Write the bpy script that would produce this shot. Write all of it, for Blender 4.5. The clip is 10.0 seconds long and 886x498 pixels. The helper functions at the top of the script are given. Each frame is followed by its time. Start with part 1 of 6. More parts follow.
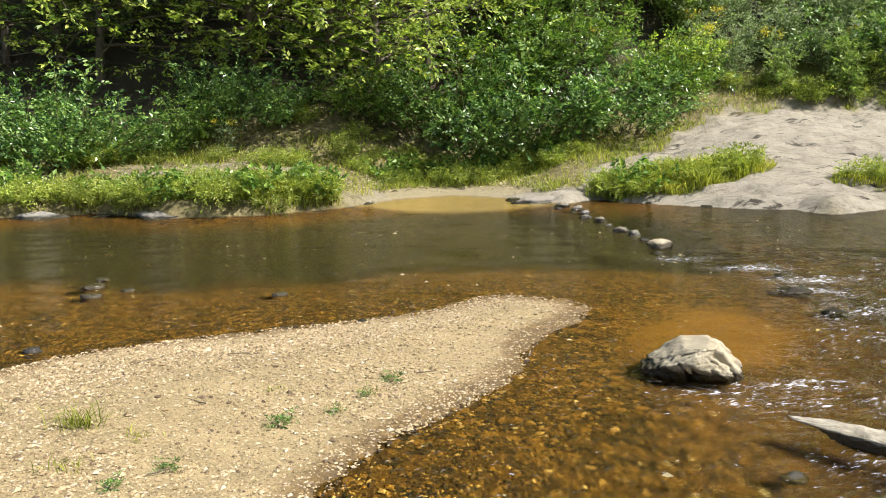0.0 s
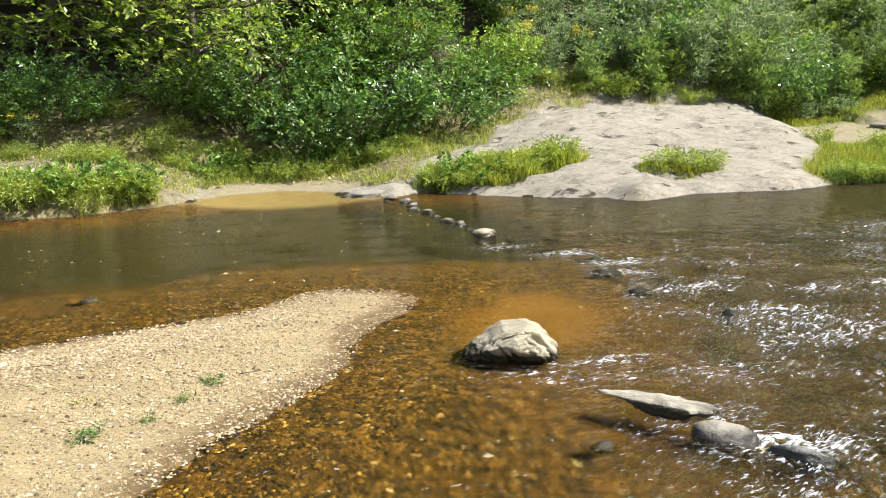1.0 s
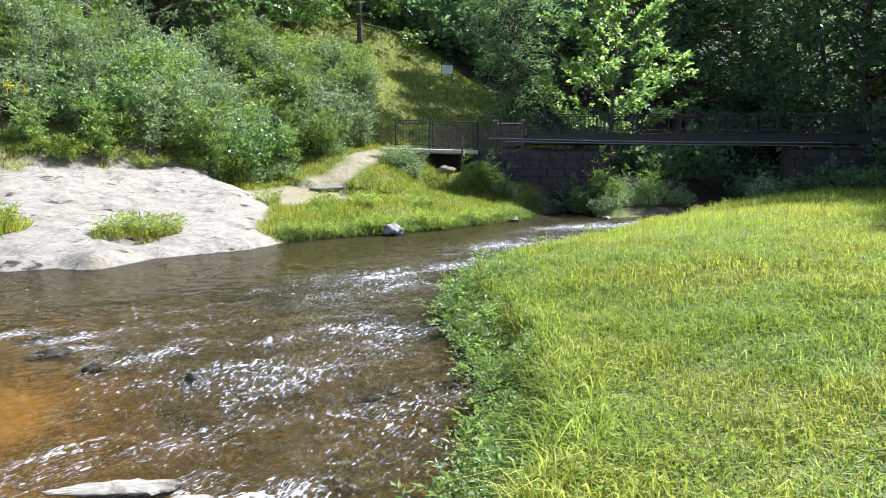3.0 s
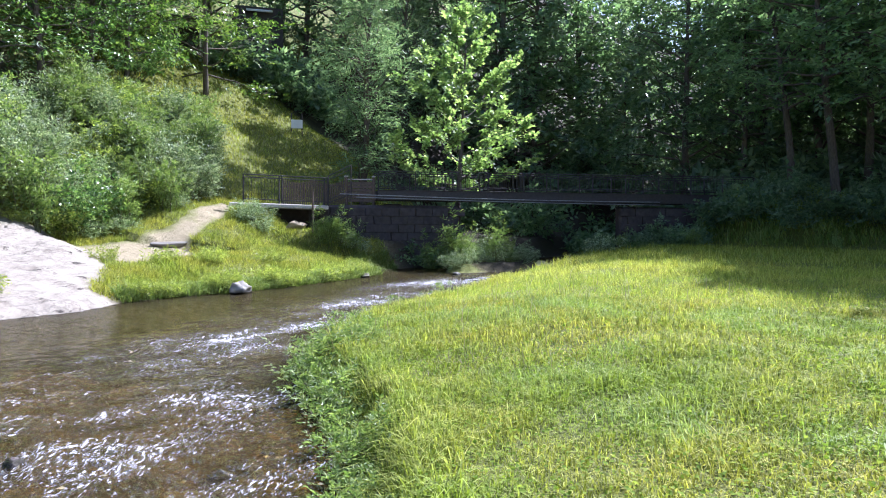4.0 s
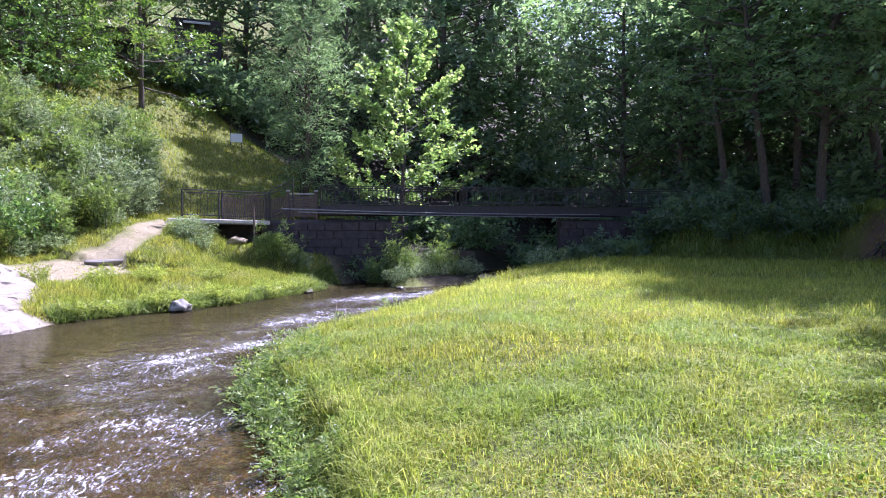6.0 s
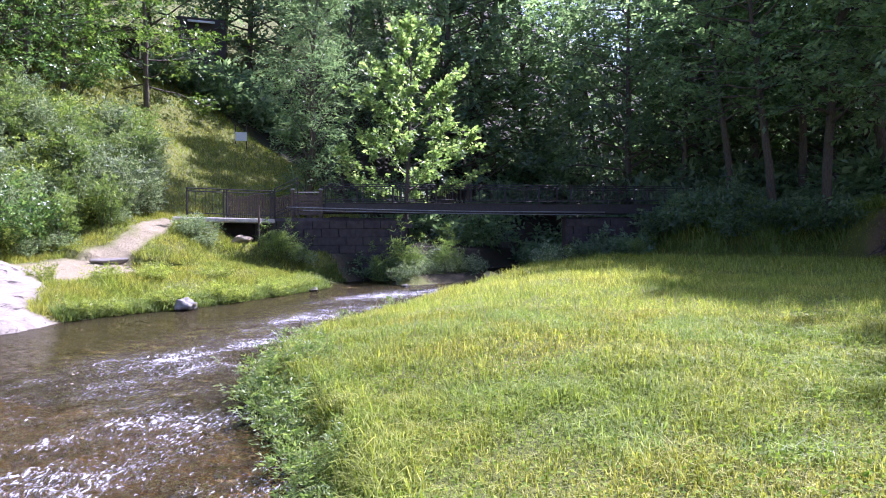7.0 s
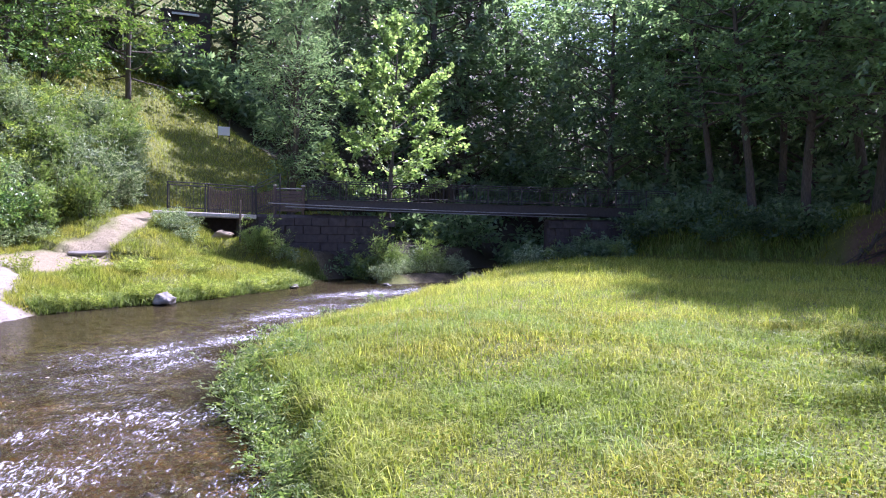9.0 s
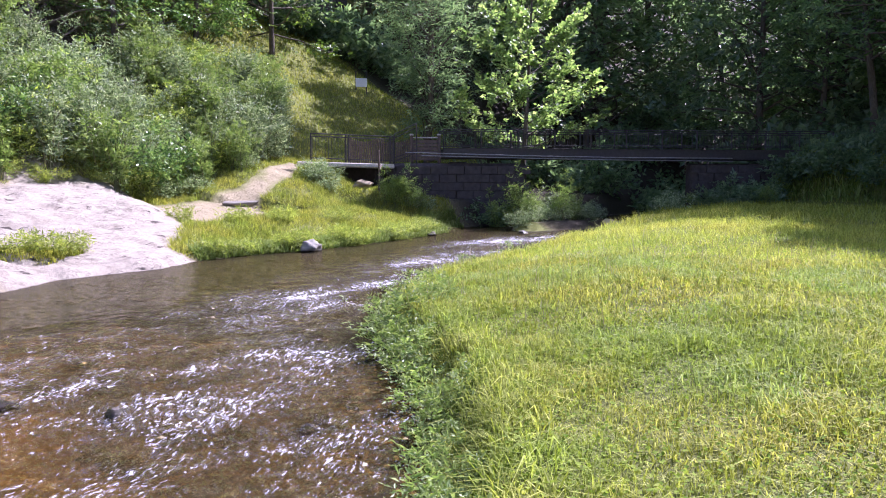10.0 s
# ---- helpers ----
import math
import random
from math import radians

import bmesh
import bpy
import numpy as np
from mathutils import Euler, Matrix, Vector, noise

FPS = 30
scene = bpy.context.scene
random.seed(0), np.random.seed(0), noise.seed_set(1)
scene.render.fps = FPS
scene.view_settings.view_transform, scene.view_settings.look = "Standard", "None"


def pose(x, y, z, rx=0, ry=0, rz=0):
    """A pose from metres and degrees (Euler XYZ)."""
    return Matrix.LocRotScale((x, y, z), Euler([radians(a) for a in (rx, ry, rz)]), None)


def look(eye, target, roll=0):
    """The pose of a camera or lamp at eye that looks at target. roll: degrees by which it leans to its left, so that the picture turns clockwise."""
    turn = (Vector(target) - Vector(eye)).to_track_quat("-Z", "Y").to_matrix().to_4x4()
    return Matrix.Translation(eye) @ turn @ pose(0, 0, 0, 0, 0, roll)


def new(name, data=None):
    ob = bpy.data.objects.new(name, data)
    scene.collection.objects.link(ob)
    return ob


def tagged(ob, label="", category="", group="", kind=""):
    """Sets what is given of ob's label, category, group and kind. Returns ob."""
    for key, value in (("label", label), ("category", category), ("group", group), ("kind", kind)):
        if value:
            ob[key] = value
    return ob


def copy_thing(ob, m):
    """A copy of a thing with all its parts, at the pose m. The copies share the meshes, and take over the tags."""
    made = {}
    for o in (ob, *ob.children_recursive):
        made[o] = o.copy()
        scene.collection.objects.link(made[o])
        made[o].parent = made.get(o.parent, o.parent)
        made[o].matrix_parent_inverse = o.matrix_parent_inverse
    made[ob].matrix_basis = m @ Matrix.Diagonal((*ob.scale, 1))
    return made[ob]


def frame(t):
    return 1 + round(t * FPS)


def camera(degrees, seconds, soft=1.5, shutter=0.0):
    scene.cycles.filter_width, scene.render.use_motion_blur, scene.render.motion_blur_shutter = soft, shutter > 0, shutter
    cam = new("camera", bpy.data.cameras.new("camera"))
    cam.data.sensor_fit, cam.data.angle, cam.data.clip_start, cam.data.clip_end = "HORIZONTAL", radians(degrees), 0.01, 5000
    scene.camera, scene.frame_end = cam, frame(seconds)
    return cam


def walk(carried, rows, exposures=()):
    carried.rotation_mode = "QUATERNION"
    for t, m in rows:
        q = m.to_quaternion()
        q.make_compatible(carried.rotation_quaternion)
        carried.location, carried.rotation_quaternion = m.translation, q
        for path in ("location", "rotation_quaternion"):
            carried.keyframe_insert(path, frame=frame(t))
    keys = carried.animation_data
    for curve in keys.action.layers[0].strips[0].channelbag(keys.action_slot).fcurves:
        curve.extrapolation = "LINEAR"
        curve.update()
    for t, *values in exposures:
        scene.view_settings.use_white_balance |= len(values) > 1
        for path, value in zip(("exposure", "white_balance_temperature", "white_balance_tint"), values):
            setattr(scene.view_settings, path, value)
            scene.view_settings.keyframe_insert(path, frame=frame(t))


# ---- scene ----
cam = camera(59.0, 10.0, soft=1.0)
PATH = [
    (0, (-0.283, -0.201, 1.615), (-0.286, 1.771, 1.283), -0.8),
    (0.5, (-0.223, -0.188, 1.605), (0.071, 1.761, 1.266), -1.2),
    (1, (-0.198, -0.187, 1.597), (0.214, 1.738, 1.246), -0.8),
    (1.5, (-0.113, -0.204, 1.587), (0.555, 1.648, 1.235), -0.4),
    (2, (-0.079, -0.141, 1.576), (0.988, 1.52, 1.255), -0.7),
    (2.3, (-0.047, -0.127, 1.59), (1.181, 1.43, 1.328), -0.5),
    (2.5, (-0.035, -0.13, 1.576), (1.315, 1.33, 1.358), -0.4),
    (3, (-0.022, -0.099, 1.574), (1.501, 1.181, 1.373), -0.2),
    (3.2, (0.015, -0.095, 1.562), (1.604, 1.109, 1.398), -0.1),
    (4.3, (0.01, -0.009, 1.7), (1.812, 0.856, 1.643), 0.4),
    (4.5, (0.003, 0.005, 1.708), (1.836, 0.802, 1.651), 0.5),
    (5, (0.001, 0.012, 1.702), (1.84, 0.795, 1.644), 0.5),
    (5.5, (-0.009, 0.018, 1.701), (1.814, 0.841, 1.67), 0.1),
    (7, (0.003, 0.011, 1.698), (1.811, 0.864, 1.66), -0.5),
    (7.5, (0.007, 0.019, 1.697), (1.832, 0.838, 1.669), 0.1),
    (8, (0.001, 0.027, 1.699), (1.827, 0.842, 1.657), 0.4),
    (8.5, (0.003, 0.032, 1.693), (1.823, 0.862, 1.642), 0.2),
    (9, (0.006, 0.033, 1.699), (1.834, 0.843, 1.66), 0.7),
    (9.5, (-0.021, 0.05, 1.682), (1.775, 0.927, 1.61), 0.6),
    (10, (-0.067, 0.072, 1.676), (1.592, 1.176, 1.503), -0.1),
]
walk(cam, [(t, look(eye, target, roll)) for t, eye, target, roll in PATH],
     exposures=[(0.0, 0.95, 6500, 8), (0.5, 1.06, 6400, 7), (1.5, 1.16, 6150, 7), (2.5, 1.36, 5650, 9), (3.2, 1.42, 5450, 14), (4.5, 1.58, 5250, 29), (7.0, 1.6, 5250, 42), (9.0, 1.6, 5250, 44), (10.0, 1.48, 5450, 42)])

# ---- light ----
SUN_AZ, SUN_EL = 106.0, 49.0  # clockwise from +y, above the horizon
sun_way = Vector((math.sin(radians(SUN_AZ)) * math.cos(radians(SUN_EL)),
                  math.cos(radians(SUN_AZ)) * math.cos(radians(SUN_EL)), math.sin(radians(SUN_EL))))
world = bpy.data.worlds.new("sky")
scene.world = world
world.use_nodes = True
wn, wl = world.node_tree.nodes, world.node_tree.links
sky = wn.new("ShaderNodeTexSky")
sky.sky_type = "NISHITA"
sky.sun_disc = False
sky.sun_elevation, sky.sun_rotation = radians(SUN_EL), radians(SUN_AZ)
sky.air_density, sky.dust_density = 1.2, 2.0
wn["Background"].inputs["Strength"].default_value = 0.078
wl.new(sky.outputs["Color"], wn["Background"].inputs["Color"])
sun = new("sun", bpy.data.lights.new("sun", "SUN"))
sun.data.energy, sun.data.angle, sun.data.color = 5.0, radians(0.6), (1.0, 0.95, 0.86)
sun.matrix_world = look(sun_way * 60, (0, 0, 0))

# ---- helpers of this scene ----
rng = np.random.default_rng(7)


def mesh_np(name, verts, polys, smooth=False, material=None):
    """A mesh from an array of vertices and arrays of polygons (or one array)."""
    polys = polys if isinstance(polys, list) else [polys]
    polys = [np.asarray(p, int) for p in polys if len(p)]
    me = bpy.data.meshes.new(name)
    me.vertices.add(len(verts))
    me.vertices.foreach_set("co", np.asarray(verts, float).ravel())
    loops = np.concatenate([p.ravel() for p in polys])
    sizes = np.concatenate([np.full(len(p), p.shape[1]) for p in polys])
    me.loops.add(len(loops))
    me.loops.foreach_set("vertex_index", loops)
    me.polygons.add(len(sizes))
    me.polygons.foreach_set("loop_start", np.r_[0, np.cumsum(sizes)[:-1]])
    me.polygons.foreach_set("use_smooth", np.full(len(sizes), smooth))
    me.update(calc_edges=True)
    if material:
        me.materials.append(material)
    return me


def thing(name, at=(0, 0, 0), label="", category="", group="", kind=""):
    ob = new(name)
    ob.location = at
    return tagged(ob, label, category, group, kind)


def part(name, data, parent, label="", at=(0, 0, 0), turn=(0, 0, 0)):
    """A mesh (or a bmesh with its material in data) as one part under a thing."""
    ob = new(name, data)
    ob.parent = parent
    ob.location, ob.rotation_euler = at, turn
    return tagged(ob, label)


def from_bm(name, bm, material, smooth=False):
    me = bpy.data.meshes.new(name)
    bm.to_mesh(me)
    bm.free()
    me.materials.append(material)
    me.polygons.foreach_set("use_smooth", np.full(len(me.polygons), smooth))
    return me


def box_mesh(name, sx, sy, sz, material, bevel=0.01):
    bm = bmesh.new()
    bmesh.ops.create_cube(bm, size=1.0)
    bmesh.ops.scale(bm, vec=(sx, sy, sz), verts=bm.verts)
    if bevel:
        bmesh.ops.bevel(bm, geom=bm.edges[:], offset=bevel, segments=1, affect="EDGES")
    return from_bm(name, bm, material)


def tube(points, radii, sides=6):
    """A tapered tube along points: vertices and quads."""
    p, r = np.asarray(points, float), np.asarray(radii, float)
    way = np.gradient(p, axis=0)
    way /= np.linalg.norm(way, axis=1, keepdims=True) + 1e-9
    ref = np.where(np.abs(way[:, 2:3]) > 0.9, [[1.0, 0, 0]], [[0, 0, 1.0]])
    a = np.cross(way, ref)
    a /= np.linalg.norm(a, axis=1, keepdims=True) + 1e-9
    b = np.cross(way, a)
    ang = np.arange(sides) * 2 * np.pi / sides
    ring = p[:, None] + r[:, None, None] * (np.cos(ang)[None, :, None] * a[:, None] + np.sin(ang)[None, :, None] * b[:, None])
    k = np.arange(len(p) - 1)[:, None] * sides
    j = np.arange(sides)[None]
    quads = np.stack([k + j, k + (j + 1) % sides, k + sides + (j + 1) % sides, k + sides + j], -1).reshape(-1, 4)
    return ring.reshape(-1, 3), quads


def joined(pieces):
    """Joins (verts, quads) pieces into one."""
    vs, qs, n = [], [], 0
    for v, q in pieces:
        vs.append(v)
        qs.append(q + n)
        n += len(v)
    return np.concatenate(vs), np.concatenate(qs)


def smooth_step(x):
    x = np.clip(x, 0, 1)
    return x * x * (3 - 2 * x)


def value_noise(x, y, size, seed=0):
    """Smooth noise from -1 to 1 over the plan."""
    u, v = np.asarray(x, float) / size, np.asarray(y, float) / size
    i, j = np.floor(u).astype(int), np.floor(v).astype(int)
    fu, fv = smooth_step(u - i), smooth_step(v - j)

    def h(a, b):
        n = (a * 374761393 + b * 668265263 + seed * 1442695041) & 0x7FFFFFFF
        n = ((n ^ (n >> 13)) * 1274126177) & 0x7FFFFFFF
        return ((n ^ (n >> 16)) & 0xFFFF) / 32767.5 - 1

    return (h(i, j) * (1 - fu) + h(i + 1, j) * fu) * (1 - fv) + (h(i, j + 1) * (1 - fu) + h(i + 1, j + 1) * fu) * fv


# ---- materials ----
def material(name):
    m = bpy.data.materials.new(name)
    m.use_nodes = True
    n, l = m.node_tree.nodes, m.node_tree.links
    return m, n, l, n["Principled BSDF"]


def ramp(n, stops):
    r = n.new("ShaderNodeValToRGB")
    e = r.color_ramp.elements
    while len(e) < len(stops):
        e.new(0.5)
    for k, (pos, col) in zip(e, stops):
        k.position, k.color = pos, (*col, 1) if len(col) == 3 else col
    return r


def noise_node(n, l, scale, detail=4, rough=0.55, coords=None, distortion=0.0):
    t = n.new("ShaderNodeTexNoise")
    t.inputs["Scale"].default_value, t.inputs["Detail"].default_value = scale, detail
    t.inputs["Roughness"].default_value, t.inputs["Distortion"].default_value = rough, distortion
    if coords is not None:
        l.new(coords, t.inputs["Vector"])
    return t


def place(n, l, scale=(1, 1, 1), kind="position"):
    """World position (or object coordinates), scaled."""
    src = n.new("ShaderNodeNewGeometry").outputs["Position"] if kind == "position" else n.new("ShaderNodeTexCoord").outputs["Object"]
    mp = n.new("ShaderNodeMapping")
    mp.inputs["Scale"].default_value = scale
    l.new(src, mp.inputs["Vector"])
    return mp.outputs["Vector"]


def mix(n, l, fac, a, b, mode="MIX"):
    m = n.new("ShaderNodeMix")
    m.data_type, m.blend_type = "RGBA", mode
    for key, v in ((0, fac), (6, a), (7, b)):
        if isinstance(v, (int, float)):
            m.inputs[key].default_value = v
        elif isinstance(v, tuple):
            m.inputs[key].default_value = (*v, 1)
        else:
            l.new(v, m.inputs[key])
    return m.outputs[2]


def bump(n, l, height, strength, distance, normal=None):
    b = n.new("ShaderNodeBump")
    b.inputs["Strength"].default_value, b.inputs["Distance"].default_value = strength, distance
    l.new(height, b.inputs["Height"])
    if normal is not None:
        l.new(normal, b.inputs["Normal"])
    return b.outputs["Normal"]


def leaf_material(name, dark, mid, light, see_through=0.45, rough=0.45, patches=0.0, gloss=0.45):
    """Leaves: varied leaf by leaf and plant by plant, lit through from behind."""
    m, n, l, p = material(name)
    island = n.new("ShaderNodeNewGeometry").outputs["Random Per Island"]
    info = n.new("ShaderNodeObjectInfo").outputs["Random"]
    r = ramp(n, [(0.0, dark), (0.55, mid), (1.0, light)])
    l.new(island, r.inputs["Fac"])
    hs = n.new("ShaderNodeHueSaturation")
    mr = n.new("ShaderNodeMapRange")
    mr.inputs["To Min"].default_value, mr.inputs["To Max"].default_value = 0.8, 1.2
    l.new(info, mr.inputs["Value"])
    l.new(mr.outputs["Result"], hs.inputs["Value"])
    l.new(r.outputs["Color"], hs.inputs["Color"])
    tone = hs.outputs["Color"]
    if patches:
        big = noise_node(n, l, patches, 3, 0.6, place(n, l))
        soft = n.new("ShaderNodeMapRange")
        soft.inputs["From Min"].default_value, soft.inputs["From Max"].default_value = 0.35, 0.65
        l.new(big.outputs["Fac"], soft.inputs["Value"])
        tone = mix(n, l, 1.0, tone, mix(n, l, soft.outputs["Result"], (0.74, 0.88, 0.74), (1.2, 1.1, 1.1)), "MULTIPLY")
    l.new(tone, p.inputs["Base Color"])
    p.inputs["Roughness"].default_value = rough
    p.inputs["Specular IOR Level"].default_value = gloss
    tr = n.new("ShaderNodeBsdfTranslucent")
    warm = mix(n, l, 1.0, tone, (2.15, 2.3, 1.2), "MULTIPLY")
    l.new(warm, tr.inputs["Color"])
    ms = n.new("ShaderNodeMixShader")
    ms.inputs["Fac"].default_value = see_through
    l.new(p.outputs["BSDF"], ms.inputs[1])
    l.new(tr.outputs["BSDF"], ms.inputs[2])
    l.new(ms.outputs["Shader"], n["Material Output"].inputs["Surface"])
    return m


# ramp ends pulled apart: shaded gaps and leaf highlights are put into these colours
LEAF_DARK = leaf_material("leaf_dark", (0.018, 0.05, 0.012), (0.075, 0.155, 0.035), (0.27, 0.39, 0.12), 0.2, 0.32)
LEAF_FRESH = leaf_material("leaf_fresh", (0.03, 0.075, 0.012), (0.115, 0.205, 0.035), (0.31, 0.41, 0.1), 0.22, 0.34)
LEAF_PALE = leaf_material("leaf_pale", (0.045, 0.085, 0.035), (0.2, 0.265, 0.14), (0.44, 0.49, 0.35), 0.24, 0.5)
# herbs: raised and yellowed, sunshine on the bank is part of this colour
LEAF_YELLOW = leaf_material("leaf_yellow", (0.13, 0.17, 0.03), (0.25, 0.3, 0.055), (0.4, 0.42, 0.11), 0.3, 0.45)
LEAF_SYCAMORE = leaf_material("leaf_sycamore", (0.075, 0.13, 0.05), (0.165, 0.235, 0.085), (0.33, 0.4, 0.19), 0.4, 0.33)
LEAF_BANK = leaf_material("leaf_bank_weed", (0.085, 0.14, 0.035), (0.16, 0.225, 0.06), (0.27, 0.33, 0.12), 0.3, 0.45)
# LEAF_FOREST and LEAF_EDGE: haze over the shaded woods lifted into a paler grey-green
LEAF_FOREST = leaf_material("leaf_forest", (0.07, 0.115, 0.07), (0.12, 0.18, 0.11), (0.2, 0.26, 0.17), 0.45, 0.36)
# bank trees and yellow weeds: sunlight on the leaves is put into this green
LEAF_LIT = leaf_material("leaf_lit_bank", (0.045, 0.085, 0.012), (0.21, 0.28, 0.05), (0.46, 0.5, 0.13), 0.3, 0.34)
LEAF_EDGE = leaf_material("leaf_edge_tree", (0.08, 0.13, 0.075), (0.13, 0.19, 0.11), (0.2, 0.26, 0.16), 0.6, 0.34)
# dark and pale blades also carry painted tuft shadows and highlights
GRASS = leaf_material("grass_blade", (0.1, 0.12, 0.016), (0.245, 0.26, 0.04), (0.43, 0.43, 0.12), 0.34, 0.7, 0.9, 0.3)
GRASS_LONG = leaf_material("long_grass_blade", (0.1, 0.15, 0.03), (0.18, 0.24, 0.055), (0.3, 0.34, 0.12), 0.34, 0.55)
GRASS_DRY = leaf_material("dry_grass_blade", (0.24, 0.21, 0.11), (0.36, 0.31, 0.18), (0.46, 0.41, 0.27), 0.04, 0.7)
BLOSSOM = leaf_material("yellow_blossom", (0.5, 0.4, 0.03), (0.6, 0.5, 0.04), (0.7, 0.62, 0.1), 0.12, 0.6)


def bark_material(name, a, b):
    m, n, l, p = material(name)
    v = place(n, l, (6, 6, 1.2), "object")
    t = noise_node(n, l, 4, 6, 0.65, v)
    r = ramp(n, [(0.3, a), (0.7, b)])
    l.new(t.outputs["Fac"], r.inputs["Fac"])
    l.new(r.outputs["Color"], p.inputs["Base Color"])
    p.inputs["Roughness"].default_value = 0.9
    l.new(bump(n, l, t.outputs["Fac"], 0.7, 0.03), p.inputs["Normal"])
    return m


BARK = bark_material("bark", (0.05, 0.04, 0.03), (0.16, 0.13, 0.1))
STEM = bark_material("green_stem", (0.08, 0.1, 0.03), (0.16, 0.15, 0.06))


def stone_material(name, dark, pale, wet_line=None, warm=(0.3, 0.22, 0.13)):
    m, n, l, p = material(name)
    v = place(n, l)
    big, fine = noise_node(n, l, 5, 6, 0.6, v, 0.4), noise_node(n, l, 60, 5, 0.65, v)
    r = ramp(n, [(0.3, dark), (0.62, pale)])
    l.new(big.outputs["Fac"], r.inputs["Fac"])
    col = mix(n, l, 0.5, r.outputs["Color"], mix(n, l, fine.outputs["Fac"], dark, pale))
    info = n.new("ShaderNodeObjectInfo").outputs["Random"]
    tint = mix(n, l, 0.35, col, mix(n, l, info, warm, (0.38, 0.38, 0.38)))
    rough = 0.8
    if wet_line is not None:  # dark and glossy where the stream wets it; on the slab its shaded sides too
        sep = n.new("ShaderNodeSeparateXYZ")
        l.new(n.new("ShaderNodeNewGeometry").outputs["Position"], sep.inputs["Vector"])
        add = n.new("ShaderNodeMath")
        add.operation = "MULTIPLY_ADD"
        l.new(big.outputs["Fac"], add.inputs[0])
        add.inputs[1].default_value = 0.08
        l.new(sep.outputs["Z"], add.inputs[2])
        wet = n.new("ShaderNodeMapRange")
        wet.inputs["From Min"].default_value, wet.inputs["From Max"].default_value = wet_line + 0.05, wet_line + 0.02
        l.new(add.outputs[0], wet.inputs["Value"])
        tint = mix(n, l, wet.outputs["Result"], tint, mix(n, l, 1.0, tint, (0.16, 0.15, 0.13), "MULTIPLY"))
        rr = n.new("ShaderNodeMapRange")
        rr.inputs["To Min"].default_value, rr.inputs["To Max"].default_value = 0.85, 0.2
        l.new(wet.outputs["Result"], rr.inputs["Value"])
        l.new(rr.outputs["Result"], p.inputs["Roughness"])
    else:
        p.inputs["Roughness"].default_value = rough
    l.new(tint, p.inputs["Base Color"])
    h = mix(n, l, 0.4, big.outputs["Fac"], fine.outputs["Fac"])
    l.new(bump(n, l, h, 0.9, 0.035), p.inputs["Normal"])
    return m


STONE_PALE = stone_material("pale_stone", (0.17, 0.135, 0.08), (0.45, 0.385, 0.26), 0.075)
STONE_BOULDER = stone_material("boulder_stone", (0.17, 0.135, 0.075), (0.53, 0.46, 0.31), 0.075)
# wet line set high, so the darkening paints the sides' shade as well as wetness
STONE_SLAB = stone_material("slab_stone", (0.3, 0.26, 0.19), (0.6, 0.54, 0.42), 0.082)
STONE_GREY = stone_material("grey_stone", (0.055, 0.05, 0.04), (0.19, 0.17, 0.145), 0.06)
STONE_SHELF = stone_material("shelf_stone", (0.07, 0.06, 0.048), (0.22, 0.195, 0.155), 0.05)
STONE_WET = stone_material("wet_stone", (0.12, 0.115, 0.105), (0.36, 0.345, 0.32), 0.045)


def plain_material(name, colour, rough=0.6, metal=0.0, spread=0.25, scale=12):
    m, n, l, p = material(name)
    t = noise_node(n, l, scale, 5, 0.6, place(n, l))
    r = ramp(n, [(0.3, tuple(c * (1 - spread) for c in colour)), (0.7, tuple(min(1, c * (1 + spread)) for c in colour))])
    l.new(t.outputs["Fac"], r.inputs["Fac"])
    l.new(r.outputs["Color"], p.inputs["Base Color"])
    p.inputs["Roughness"].default_value, p.inputs["Metallic"].default_value = rough, metal
    l.new(bump(n, l, t.outputs["Fac"], 0.3, 0.01), p.inputs["Normal"])
    return m


CONCRETE = plain_material("concrete", (0.55, 0.5, 0.44), 0.9)
IRON = plain_material("dark_iron", (0.055, 0.048, 0.046), 0.6, 0.2)
PIPE = plain_material("galvanised_pipe", (0.26, 0.26, 0.26), 0.45, 0.5)
SLAT = plain_material("brown_slat", (0.125, 0.09, 0.07), 0.85)
TIMBER = plain_material("weathered_timber", (0.055, 0.045, 0.038), 0.9)
WHITE = plain_material("white_paint", (0.78, 0.78, 0.76), 0.5, 0, 0.05)
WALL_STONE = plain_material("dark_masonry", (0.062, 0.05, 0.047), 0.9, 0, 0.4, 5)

# ---- the lie of the land ----
FAR_BANK = [(-60, 12.6), (-8, 13.1), (-6.4, 13.6), (-4.8, 12.8), (-3.4, 13.0), (-2.2, 13.9), (-1.25, 15.4), (-0.1, 16.0), (1, 15.4),
            (1.4, 14.7), (2, 14.2), (2.65, 14.9), (3.05, 14.4), (4.07, 13.6), (5, 13.05), (5.6, 12.85), (5.9, 12.1), (7.3, 12.85),
            (9.2, 12.85), (10.8, 13.5), (12.2, 13.6), (14, 13.2), (17, 13.4), (19.4, 13.7), (21.3, 14.1), (22.4, 15.6), (24, 15.2),
            (30, 14.2), (70, 14)]
NEAR_BANK = [(70, 9.5), (33, 9.8), (27, 9.4), (20, 8.2), (14, 7.2), (11.8, 6.8), (9.2, 6.6), (7.2, 5.8), (6.4, 5.1), (5.5, 4.1),
             (4.8, 3.4), (3.9, 2.7), (3.2, 2.2), (2.7, 1.95), (1.8, 1.6), (0.8, 1.5), (0, 1.7), (-0.6, 2.4)]
